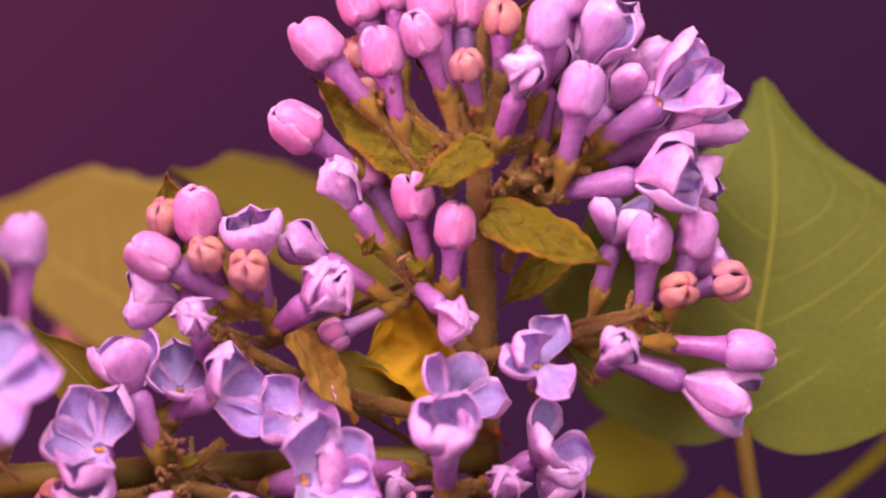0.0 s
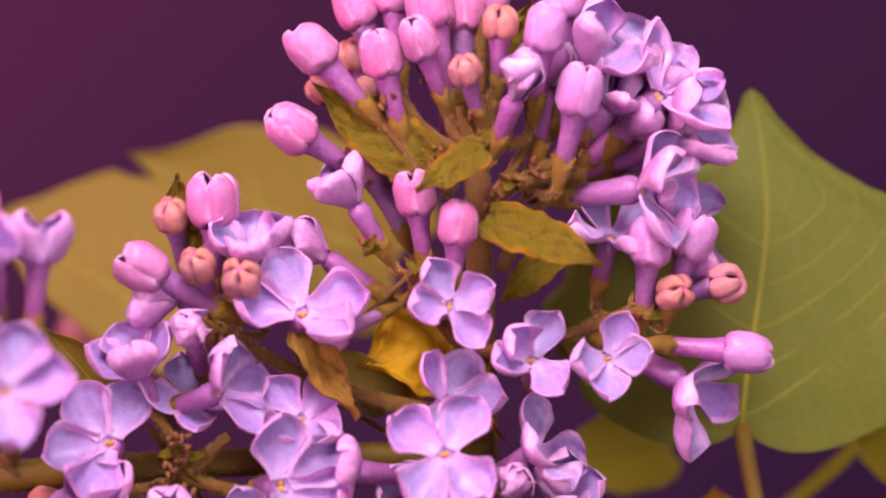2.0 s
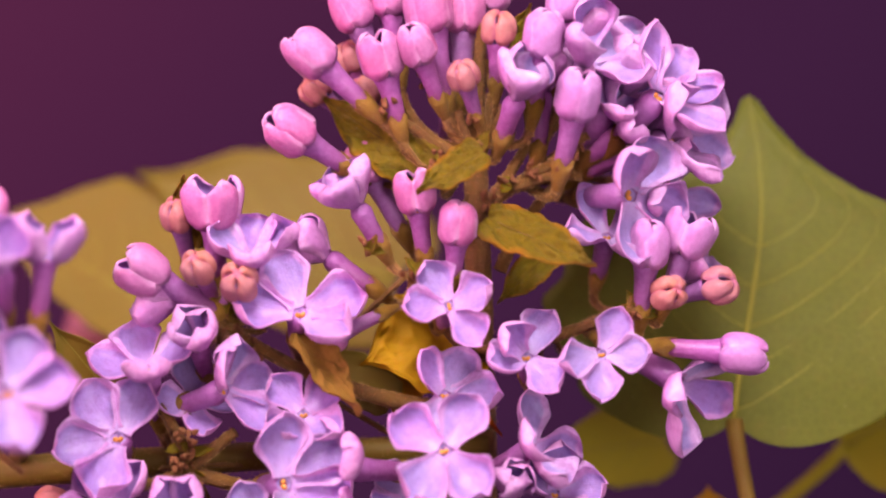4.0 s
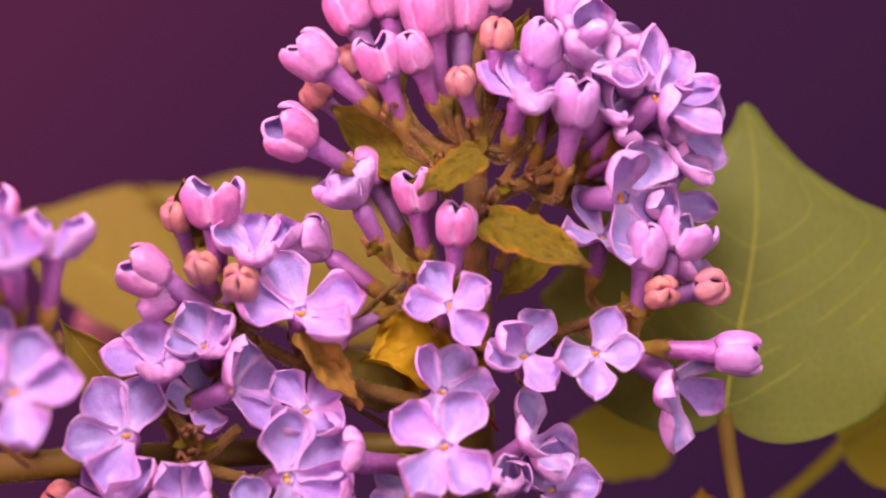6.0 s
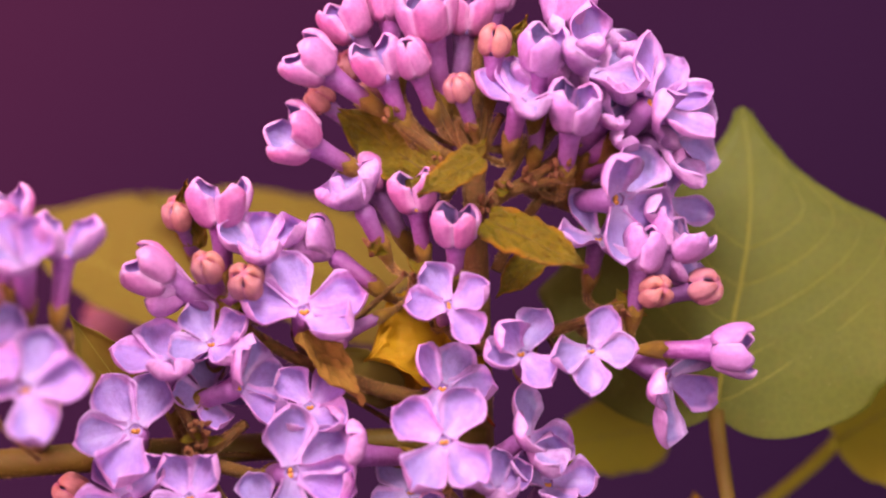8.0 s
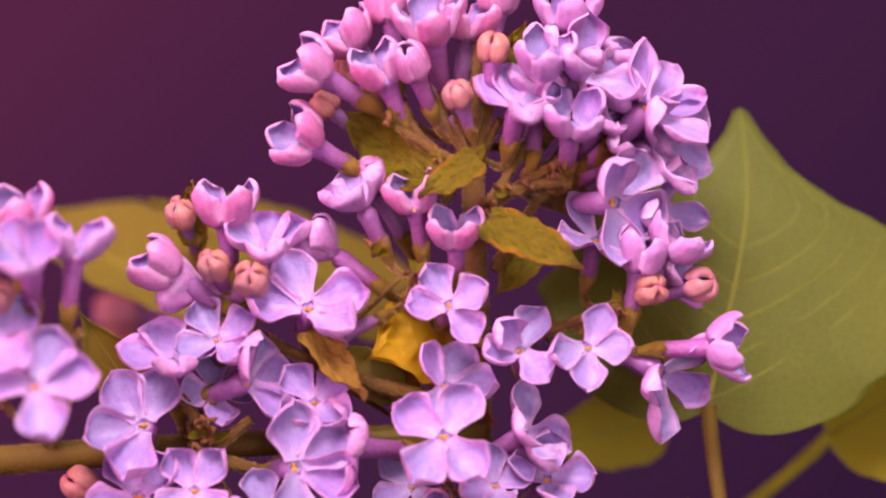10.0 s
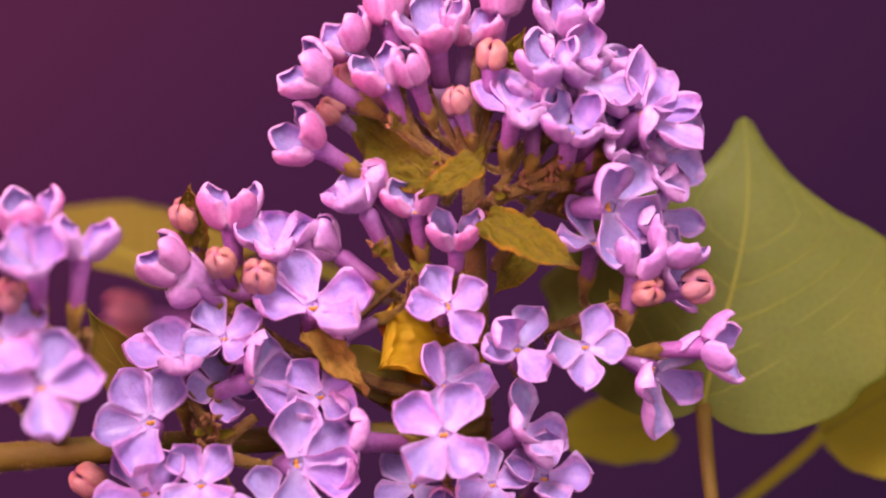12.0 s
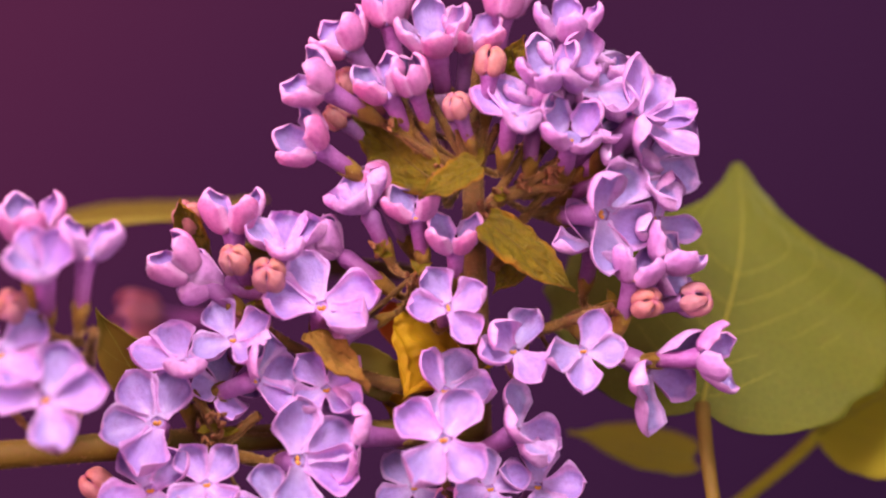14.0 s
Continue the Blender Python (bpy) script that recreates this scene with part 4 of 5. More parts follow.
floret("bud", "coral", 6, 0.8, 50, (3.14, 1, 10.51), [
    (0, (-6.89, 5.66, 13.79), (-0.6, -0.34, 0.72), 0),
    (7, (-7.23, 5.66, 15.56), (-0.6, -0.34, 0.72), 0),
    (14, (-7.35, 5.66, 15.75), (-0.6, -0.34, 0.72), 0)])
floret("bud", "coral", 6, 0.78, 50, (-1.16, 1, 9.15), [
    (0, (-9.44, 5.64, 14.59), (-0.72, -0.34, 0.6), 0),
    (3, (-11.77, 5.64, 15.27), (-0.72, -0.34, 0.6), 0),
    (7, (-12.44, 5.64, 15.39), (-0.72, -0.34, 0.6), 0),
    (14, (-11.37, 5.64, 14.7), (-0.72, -0.34, 0.6), 0)])
floret("flat", "lilac", 6, 1, 30, (8.33, 2.5, 6.78), [
    (0, (9.56, 1, 15.4), (0.07, -0.17, 0.98), 20),
    (7, (10.04, 1, 15.93), (0.07, -0.17, 0.98), 30),
    (14, (10.1, 1, 15.57), (0.07, -0.17, 0.98), 40)])
floret("flat", "lilac", 7, 0.95, 30, (3.14, 1, 10.51), [
    (0, (0.71, 5, 14.62), (0.07, -0.09, 0.99), 20),
    (7, (0.62, 5, 15.02), (0.07, -0.09, 0.99), 30),
    (14, (0.75, 5, 14.86), (0.07, -0.09, 0.99), 40)])
floret("flat", "lilac", 7, 1, 30, (8.33, 2.5, 6.78), [
    (0, (16.33, 5, 15.72), (0.5, -0.09, 0.86), 30),
    (7, (18.03, 5, 19.83), (0.5, -0.09, 0.86), 40),
    (14, (18.04, 5, 19.07), (0.5, -0.09, 0.86), 45)])
floret("flat", "lilac", 8, 1, 30, (8.33, 2.5, 6.78), [
    (0, (19.89, 5, 10.79), (0.86, -0.09, 0.5), 30),
    (7, (21.33, 5, 11.42), (0.86, -0.09, 0.5), 40),
    (14, (20.96, 5, 10.01), (0.86, -0.09, 0.5), 45)])
floret("semi", "pink", 6, 1, 30, (3.14, 1, 10.51), [
    (0, (-4.74, 4, 22.73), (-0.09, -0.09, 0.99), -1.2),
    (7, (-5.66, 4, 24.22), (-0.14, -0.14, 0.98), 10.8),
    (14, (-6.22, 4, 25.77), (-0.17, -0.24, 0.96), 29.9)])
floret("semi", "pink", 6, 1, 30, (3.14, 1, 10.51), [
    (0, (3.98, 4, 22.18), (0.09, -0.09, 0.99), -1.2),
    (7, (5.1, 4, 25.11), (0.09, -0.14, 0.99), 10.8),
    (14, (6.68, 4, 26.73), (0.14, -0.24, 0.96), 29.9)])
floret("flat", "lilac", 5, 1.01, 25, (-3.33, 0, -2.63), [
    (0, (-8.5, 0, 4), (-0.51, -0.26, 0.82), 8),
    (1.5, (-8.72, 0, 4.22), (-0.51, -0.26, 0.82), 24),
    (3, (-8.64, 0, 4.23), (-0.48, -0.31, 0.82), 30),
    (7, (-8.61, 0, 4.47), (-0.41, -0.37, 0.83), 37),
    (14, (-8.65, 0, 4.6), (-0.38, -0.37, 0.85), 41)], spread=((100, -4), (10, -8), (175, 2), (260, 0)))
floret("semi", "pink", 6, 1, 25, (-3.33, 0, -2.63), [
    (0, (-6.49, 4, 5.83), (-0.47, -0.09, 0.88), -3.6),
    (3, (-6.83, 4, 6.7), (-0.47, -0.09, 0.88), -0),
    (7, (-6.98, 4, 6.29), (-0.47, -0.09, 0.88), 6),
    (14, (-6.86, 4, 5.97), (-0.47, -0.09, 0.88), 10.8)])
floret("semi", "pink", 5, 0.95, 45, (-3.33, 0, -2.63), [
    (0, (-2.62, 0, 2.82), (-0.17, -0.31, 0.94), 3.6),
    (3, (-2.53, 0, 3.45), (-0.13, -0.31, 0.94), 6),
    (7, (-2.63, 0, 4), (-0.13, -0.34, 0.93), 18),
    (11, (-3.04, 0, 4.36), (-0.13, -0.37, 0.92), 39.5),
    (14, (-3.07, 0, 3.78), (-0.13, -0.37, 0.92), 44.3)])
floret("semi", "pink", 4, 0.95, 40, (-3.33, 0, -2.63), [
    (0, (0.79, -2, 0.04), (0.08, -0.34, 0.94), -6),
    (3, (1.23, -2, 0.45), (0.08, -0.34, 0.94), -1.2),
    (7, (1.24, -2, 0.48), (0.03, -0.37, 0.93), 15.6),
    (11, (1.39, -2, 0.65), (0, -0.41, 0.91), 44.3),
    (14, (1.23, -2, 0.29), (0, -0.41, 0.91), 45.5)])
floret("flat", "opening", 5, 0.98, 10, (-3.33, 0, -2.63), [
    (0, (-0.27, -3, -5.69), (0.49, -0.77, -0.41), -4),
    (0.6, (-0.14, -3, -5.67), (0.36, -0.88, -0.3), 28),
    (1, (0.19, -3, -5.58), (0.38, -0.9, -0.22), 40),
    (1.5, (0.42, -3, -5.55), (0.41, -0.91, 0), 54.5),
    (2.2, (0.55, -3, -5.59), (0.26, -0.91, 0.31), 65),
    (3, (0.57, -3, -5.68), (0.14, -0.91, 0.38), 68),
    (7, (0.59, -3, -5.83), (0.14, -0.91, 0.38), 69.5),
    (14, (0.47, -3, -6.28), (0.14, -0.91, 0.38), 69.5)], spread=((20, 0), (95, -4), (-85, -30), (-140, 2)))
floret("flat", "opening", 5, 1.27, 18, (-3.33, 0, -2.63), [
    (0, (-12.68, -3, -5.17), (0.49, -0.77, 0.41), 6),
    (0.6, (-12.76, -3, -5.56), (0.09, -0.85, 0.52), 24),
    (1, (-12.92, -3, -5.8), (0.09, -0.87, 0.49), 50),
    (1.5, (-13.31, -3, -6.14), (0.08, -0.88, 0.46), 62),
    (3, (-13.88, -3, -6.5), (0.08, -0.88, 0.46), 68),
    (7, (-14.45, -3, -6.52), (0.08, -0.88, 0.46), 69.5),
    (11, (-14.38, -3, -6.23), (0.08, -0.88, 0.46), 69.5),
    (14, (-13.61, -3, -6.22), (0.08, -0.88, 0.46), 69.5)], spread=((112, -4), (26, 4), (-38, -16), (176, 4)))
floret("flat", "lilac", 6, 1, 25, (-3.33, 0, -2.63), [
    (0, (-11.5, 2, -1.14), (-0.84, -0.14, 0.52), 14),
    (3, (-11.75, 2, -0.94), (-0.82, -0.14, 0.55), 22),
    (7, (-11.89, 2, -0.7), (-0.8, -0.14, 0.58), 26),
    (14, (-11.79, 2, -0.35), (-0.8, -0.14, 0.58), 28)])
floret("bud", "pink", 6, 0.75, 25, (-3.33, 0, -2.63), [
    (0, (-9.4, 1, -7.9), (-0.9, -0.09, -0.42), 0),
    (7, (-10.42, 1, -8.83), (-0.9, -0.09, -0.42), 0),
    (14, (-11.11, 1, -9.64), (-0.9, -0.09, -0.42), 0)])
floret("flat", "lilac", 5, 1.08, 0, (-22.28, 0, -7.03), [
    (0, (-17.81, -1, -1.44), (-0.15, -0.5, 0.85), 30),
    (1.5, (-18.49, -1, -1.33), (-0.12, -0.53, 0.84), 46),
    (3, (-18.82, -1, -1.32), (-0.09, -0.56, 0.82), 56),
    (7, (-19.08, -1, -0.86), (-0.07, -0.59, 0.81), 62),
    (11, (-18.74, -1, -0.33), (-0.07, -0.59, 0.81), 62),
    (14, (-17.71, -1, -0.09), (-0.07, -0.59, 0.81), 62)], spread=((92, 0), (22, -8), (160, -20), (270, -20)))
floret("bud", "coral", 4, 0.86, 40, (-22.28, 0, -7.03), [
    (0, (-21.85, -2.42, -1.63), (-0.22, -0.77, 0.6), 0),
    (1.5, (-22.98, -2.42, -2.45), (-0.22, -0.77, 0.6), 0),
    (3, (-23.48, -2.42, -2.87), (-0.22, -0.77, 0.6), 0),
    (7, (-24.12, -2.42, -2.85), (-0.22, -0.77, 0.6), 0),
    (11, (-24.1, -2.42, -2.42), (-0.22, -0.77, 0.6), 0),
    (14, (-22.84, -2.42, -1.88), (-0.24, -0.77, 0.6), 0)])
floret("bud", "coral", 4, 0.95, 45, (-22.28, 0, -7.03), [
    (0, (-18.13, -3.03, -2.97), (-0.04, -0.87, 0.5), 0),
    (1.5, (-18.97, -3.03, -3.5), (-0.04, -0.87, 0.5), 0),
    (3, (-19.6, -3.03, -4.06), (-0.04, -0.87, 0.5), 0),
    (7, (-20.35, -3.03, -4.22), (-0.04, -0.87, 0.5), 0),
    (11, (-20.12, -3.03, -3.75), (-0.04, -0.87, 0.5), 0),
    (14, (-19.29, -3.03, -3.45), (-0.04, -0.87, 0.5), 0)])
floret("semi", "pink", 5, 1.12, 40, (-22.28, 0, -7.03), [
    (0, (-23.14, 1, 0.91), (-0.09, -0.5, 0.86), -1.2),
    (0.8, (-22.59, 1, 1.58), (-0.07, -0.34, 0.94), 1.2),
    (1.5, (-22.33, 1, 2.05), (-0.03, -0.21, 0.98), 6),
    (3, (-22.63, 1, 2.02), (-0.03, -0.21, 0.98), 18),
    (7, (-23.5, 1, 2.49), (-0.03, -0.21, 0.98), 32.3),
    (11, (-23.37, 1, 2.76), (-0.03, -0.21, 0.98), 37.1),
    (14, (-23.72, 1, 2.33), (-0.03, -0.21, 0.98), 39.5)])
floret("bud", "coral", 5, 0.88, 20, (-22.28, 0, -7.03), [
    (0, (-26.64, 4.06, 1.56), (-0.15, -0.5, 0.85), 0),
    (3, (-26.59, 4.06, 1.93), (-0.15, -0.5, 0.85), 0),
    (7, (-27.67, 4.21, 2.39), (-0.21, -0.57, 0.79), 0),
    (11, (-28.45, 4.36, 2.87), (-0.24, -0.64, 0.73), 0),
    (14, (-28.85, 4.49, 2.85), (-0.22, -0.71, 0.67), 0)])
floret("semi", "pink", 6, 1.08, 20, (-22.28, 0, -7.03), [
    (0, (-25.33, -2, -1.97), (-0.8, -0.34, 0.5), 1.2),
    (1.5, (-26.75, -2, -2.83), (-0.8, -0.34, 0.5), 6),
    (3, (-27.37, -2, -3.29), (-0.8, -0.34, 0.5), 10.8),
    (7, (-28.53, -2, -3.47), (-0.81, -0.31, 0.5), 20.3),
    (11, (-28.81, -2, -2.53), (-0.77, -0.31, 0.56), 29.9),
    (14, (-28.19, -2, -2.35), (-0.72, -0.34, 0.6), 34.7)])
floret("flat", "lilac", 5, 1.12, 40, (-22.28, 0, -7.03), [
    (0, (-25.38, 0, -4.98), (-0.97, -0.21, 0.14), 28),
    (1.5, (-25.82, 0, -4.93), (-0.97, -0.21, 0.14), 30),
    (3, (-26.08, 0, -4.99), (-0.97, -0.21, 0.14), 30),
    (7, (-26.33, 0, -4.68), (-0.97, -0.17, 0.17), 26),
    (14, (-24.88, 0, -3.64), (-0.95, -0.17, 0.25), 28)])
floret("flat", "opening", 5, 0.95, 30, (-22.28, 0, -7.03), [
    (0, (-23.01, -2, -8.21), (-0.11, -0.77, 0.63), 3),
    (1.5, (-23.73, -2, -9.3), (-0.11, -0.77, 0.63), 4),
    (3, (-24.18, -2, -9.67), (-0.09, -0.77, 0.64), 12),
    (5.5, (-24.19, -2, -9.83), (-0.05, -0.82, 0.57), 36),
    (7, (-24.23, -2, -9.98), (-0.02, -0.85, 0.53), 48),
    (11, (-24.16, -2, -9.62), (0, -0.87, 0.5), 62),
    (14, (-23.54, -2, -9.89), (0, -0.87, 0.5), 63.5)])
floret("flat", "opening", 5.5, 1.15, 30, (-25.51, 0, -21.69), [
    (0, (-28.93, -2, -13.39), (-0.3, -0.17, 0.94), 26),
    (1.5, (-29.12, -2, -12.8), (-0.28, -0.42, 0.86), 30),
    (3, (-29.46, -2, -12.09), (-0.18, -0.53, 0.83), 51.5),
    (5.5, (-29.2, -2, -12.1), (-0.11, -0.59, 0.8), 60.5),
    (7, (-28.88, -2, -12.19), (-0.07, -0.59, 0.81), 62),
    (11, (-29.3, -2, -12.07), (-0.06, -0.59, 0.81), 62),
    (14, (-29.32, -2, -12.6), (-0.06, -0.59, 0.81), 62)], spread=((105, 0), (24, 4), (164, 4), (285, -10)))
floret("flat", "opening", 5, 1.24, 62, (-25.51, 0, -21.69), [
    (0, (-31.99, -4, -18.75), (0.09, -0.87, 0.49), 44),
    (0.5, (-31.86, -4, -18.59), (0.08, -0.88, 0.46), 56),
    (1, (-31.83, -4, -18.49), (0.08, -0.9, 0.43), 63.5),
    (1.5, (-31.82, -4, -18.55), (0.07, -0.91, 0.4), 68),
    (3, (-31.83, -4, -18.62), (0.07, -0.93, 0.37), 69.5),
    (7, (-31.83, -4, -18.82), (0.07, -0.93, 0.37), 69.5),
    (11, (-31.77, -4, -18.56), (0.07, -0.93, 0.37), 69.5),
    (14, (-31.69, -4, -18.91), (0.07, -0.93, 0.37), 69.5)], spread=((125, 0), (60, 0), (190, 2), (266, 0)))
floret("flat", "lilac", 5.5, 1.12, 25, (-25.51, 0, -21.69), [
    (0, (-21.63, -3, -14.06), (0.77, -0.56, 0.31), 51.5),
    (1.5, (-21.57, -3, -13.87), (0.75, -0.59, 0.3), 54.5),
    (3, (-21.65, -3, -13.89), (0.75, -0.59, 0.3), 56),
    (7, (-21.34, -3, -14.34), (0.75, -0.59, 0.3), 57.5),
    (11, (-20.89, -3, -14.08), (0.75, -0.59, 0.3), 57.5),
    (14, (-20.94, -3, -14.23), (0.75, -0.59, 0.3), 57.5)], spread=((-10, -14), (-80, 6), (-135, 0), (50, -26)))
floret("flat", "lilac", 5, 0.98, 40, (-25.51, 0, -21.69), [
    (0, (-13.59, -2, -16.14), (0, -0.87, 0.5), 54.5),
    (1.5, (-13.7, -2, -16.42), (0, -0.87, 0.5), 57.5),
    (3, (-13.78, -2, -16.49), (0, -0.87, 0.5), 59),
    (7, (-13.94, -2, -16.5), (0, -0.87, 0.5), 60.5),
    (11, (-13.65, -2, -16.22), (0, -0.87, 0.5), 62),
    (14, (-13.11, -2, -15.43), (0, -0.87, 0.5), 63.5)])
floret("flat", "lilac", 5, 1.33, 70, (-25.51, 0, -21.69), [
    (0, (-12.8, -6, -21.41), (0.5, -0.85, 0.18), 48),
    (1, (-14.51, -6, -21.98), (0.44, -0.88, 0.16), 57.5),
    (1.5, (-15.12, -6, -22.22), (0.41, -0.9, 0.15), 63.5),
    (3, (-15.4, -6, -22.85), (0.38, -0.91, 0.14), 66.5),
    (7, (-15.56, -6, -22.92), (0.38, -0.91, 0.14), 69.5),
    (11, (-15.69, -6, -22.9), (0.38, -0.91, 0.14), 69.5),
    (14, (-15.97, -6, -22.88), (0.38, -0.91, 0.14), 69.5)], spread=((5, 0), (-62, 4), (-108, 2), (172, 2)))
floret("flat", "lilac", 6.5, 1.15, 20, (-10.99, 3, -15.45), [
    (0, (-8.94, -2, -20.79), (-0.76, -0.64, 0.11), 30),
    (1.5, (-8.85, -2, -21.48), (-0.76, -0.64, 0.11), 46),
    (3, (-9.11, -2, -21.88), (-0.74, -0.67, 0.1), 51.5),
    (7, (-9.46, -2, -21.61), (-0.74, -0.67, 0.1), 54.5),
    (14, (-9.71, -2, -20.58), (-0.74, -0.67, 0.1), 56)])
floret("flat", "lilac", 5, 0.95, 10, (-25.51, 0, -21.69), [
    (0, (-25.19, 1, -13.59), (0.24, -0.71, 0.66), 40),
    (1.5, (-24.96, 1, -14.8), (0.32, -0.77, 0.56), 53.75),
    (3, (-24.98, 1, -15.45), (0.41, -0.77, 0.49), 57.5),
    (7, (-24.92, 1, -15.61), (0.44, -0.79, 0.44), 59),
    (14, (-24.86, 1, -15.5), (0.44, -0.79, 0.44), 60.5)])
floret("flat", "opening", 5, 1.12, 30, (-25.51, 0, -21.69), [
    (0, (-32.3, -4, -24.51), (-0.11, -0.77, 0.63), 20),
    (3, (-32.43, -4, -25.42), (-0.11, -0.79, 0.61), 45),
    (7, (-32.64, -4, -25.79), (-0.05, -0.82, 0.57), 53.75),
    (11, (-32.31, -4, -26.26), (0, -0.85, 0.53), 60.5),
    (14, (-32.44, -4, -26.38), (0, -0.87, 0.5), 62)])
floret("bud", "coral", 5, 1, 30, (-25.51, 0, -21.69), [
    (0, (-34.93, -0.18, -24.33), (-0.88, -0.34, 0.32), 0),
    (3, (-37.43, -0.18, -26.02), (-0.88, -0.34, 0.32), 0),
    (7, (-37.45, -0.18, -26.34), (-0.81, -0.34, 0.47), 0),
    (11, (-37.77, -0.18, -26.06), (-0.77, -0.34, 0.54), 0),
    (14, (-37.51, -0.18, -27.17), (-0.72, -0.34, 0.6), 0)])
floret("flat", "opening", 5, 1, 45, (-25.51, 0, -21.69), [
    (0, (-25.89, -5, -25.94), (0, -0.82, 0.57), 10),
    (3, (-25.77, -5, -26.38), (0, -0.82, 0.57), 24),
    (7, (-25.95, -5, -25.55), (0, -0.85, 0.53), 40),
    (9, (-26.19, -5, -25.59), (0, -0.87, 0.5), 53),
    (11, (-26.26, -5, -25.3), (0, -0.87, 0.5), 60.5),
    (14, (-26.09, -5, -25.65), (0, -0.87, 0.5), 62)])
floret("flat", "lilac", 5, 1, 10, (-25.51, 0, -21.69), [
    (0, (-18.07, -5, -27.25), (0, -0.77, 0.64), 30),
    (7, (-18.5, -5, -27.79), (0, -0.77, 0.64), 50),
    (14, (-18.71, -5, -28.25), (0, -0.77, 0.64), 54.5)])
floret("semi", "lilac", 6, 0.98, 30, (-37.10, -13.00, -8.81), [
    (0, (-36.69, -16.00, -1.65), (0.1, -0.17, 0.98), -6),
    (0.8, (-36.56, -16.00, -1.44), (0.1, -0.17, 0.98), 6),
    (1.5, (-36.30, -16.00, -1.25), (0.1, -0.17, 0.98), 20.3),
    (3, (-36.54, -16.00, -1.24), (0.14, -0.17, 0.98), 34.7),
    (7, (-36.99, -16.00, -0.64), (0.14, -0.21, 0.97), 44.3),
    (11, (-37.11, -16.00, -0.70), (0.14, -0.21, 0.97), 45.5),
    (14, (-37.48, -16.00, -0.66), (0.14, -0.21, 0.97), 45.5)], spread=((60, 4), (-20, 0), (150, 0), (240, 0)))
floret("flat", "lilac", 5.5, 1.06, 20, (-37.10, -13.00, -8.81), [
    (0, (-40.19, -19.00, -1.81), (0.08, -0.64, 0.76), 34),
    (1.5, (-39.68, -19.00, -1.72), (0.08, -0.64, 0.76), 44),
    (3, (-39.99, -19.00, -1.92), (0.08, -0.64, 0.76), 48),
    (7, (-40.19, -19.00, -1.70), (0.08, -0.67, 0.74), 54.5),
    (11, (-41.08, -19.00, -1.99), (0.08, -0.67, 0.74), 56),
    (14, (-41.27, -19.00, -2.51), (0.08, -0.67, 0.74), 56)], spread=((130, -10), (60, -40), (190, -20), (275, -20)))
floret("flat", "lilac", 5, 1.22, 35, (-37.10, -13.00, -8.81), [
    (0, (-38.66, -20.00, -12.17), (0.08, -0.88, 0.46), 59),
    (1.5, (-38.46, -20.00, -12.39), (0.08, -0.9, 0.43), 63.5),
    (3, (-38.88, -20.00, -12.93), (0.07, -0.91, 0.4), 66.5),
    (5.5, (-39.83, -20.00, -13.31), (0.07, -0.91, 0.4), 68),
    (7, (-39.99, -20.00, -13.42), (0.07, -0.91, 0.4), 68.75),
    (11, (-40.41, -20.00, -13.52), (0.07, -0.91, 0.4), 68.75),
    (14, (-40.98, -20.00, -15.26), (0.07, -0.91, 0.4), 68.75)], spread=((72, 0), (8, 2), (282, 2), (172, -6)))
floret("semi", "pink", 5, 1.14, 30, (-37.10, -13.00, -8.81), [
    (0, (-42.08, -13.00, 0.33), (-0.16, -0.34, 0.93), 18),
    (7, (-43.79, -13.00, 0.83), (-0.08, -0.34, 0.94), 27.5),
    (11, (-43.10, -13.00, 1.61), (-0.03, -0.34, 0.94), 34.7),
    (14, (-43.96, -13.00, 1.18), (0, -0.34, 0.94), 37.1)])
floret("flat", "lilac", 5, 1.19, 45, (-40.56, -10.00, -20.13), [
    (0, (-42.87, -18.00, -9.88), (0.1, -0.82, 0.56), 50),
    (7, (-45.25, -18.00, -10.21), (0.1, -0.82, 0.56), 59),
    (11, (-45.25, -18.00, -8.93), (0.1, -0.82, 0.56), 62),
    (14, (-46.07, -18.00, -10.72), (0.1, -0.82, 0.56), 63.5)])
floret("bud", "coral", 4, 0.85, 20, (-37.10, -13.00, -8.81), [
    (0, (-42.38, -17.13, -6.01), (0, -0.87, 0.5), 0),
    (7, (-44.17, -17.13, -5.56), (0, -0.87, 0.5), 0),
    (11, (-44.14, -17.13, -5.10), (0, -0.87, 0.5), 0),
    (14, (-44.80, -17.13, -6.27), (0, -0.87, 0.5), 0)])
# a pink floret behind the leaf; its coral tint stands in for shade
floret("semi", "coral", 9, 1.4, 25, None, [
    (0, (-40.83, 58.00, -10.53), (-0.92, -0.37, 0.06), -1.2),
    (3, (-41.84, 58.00, -10.48), (-0.92, -0.37, 0.06), 1.2),
    (7, (-41.85, 58.00, -10.68), (-0.92, -0.37, 0.06), 6),
    (11, (-41.25, 58.00, -9.73), (-0.92, -0.37, 0.06), 15.6),
    (14, (-39.88, 58.00, -9.67), (-0.92, -0.37, 0.06), 20.3)])
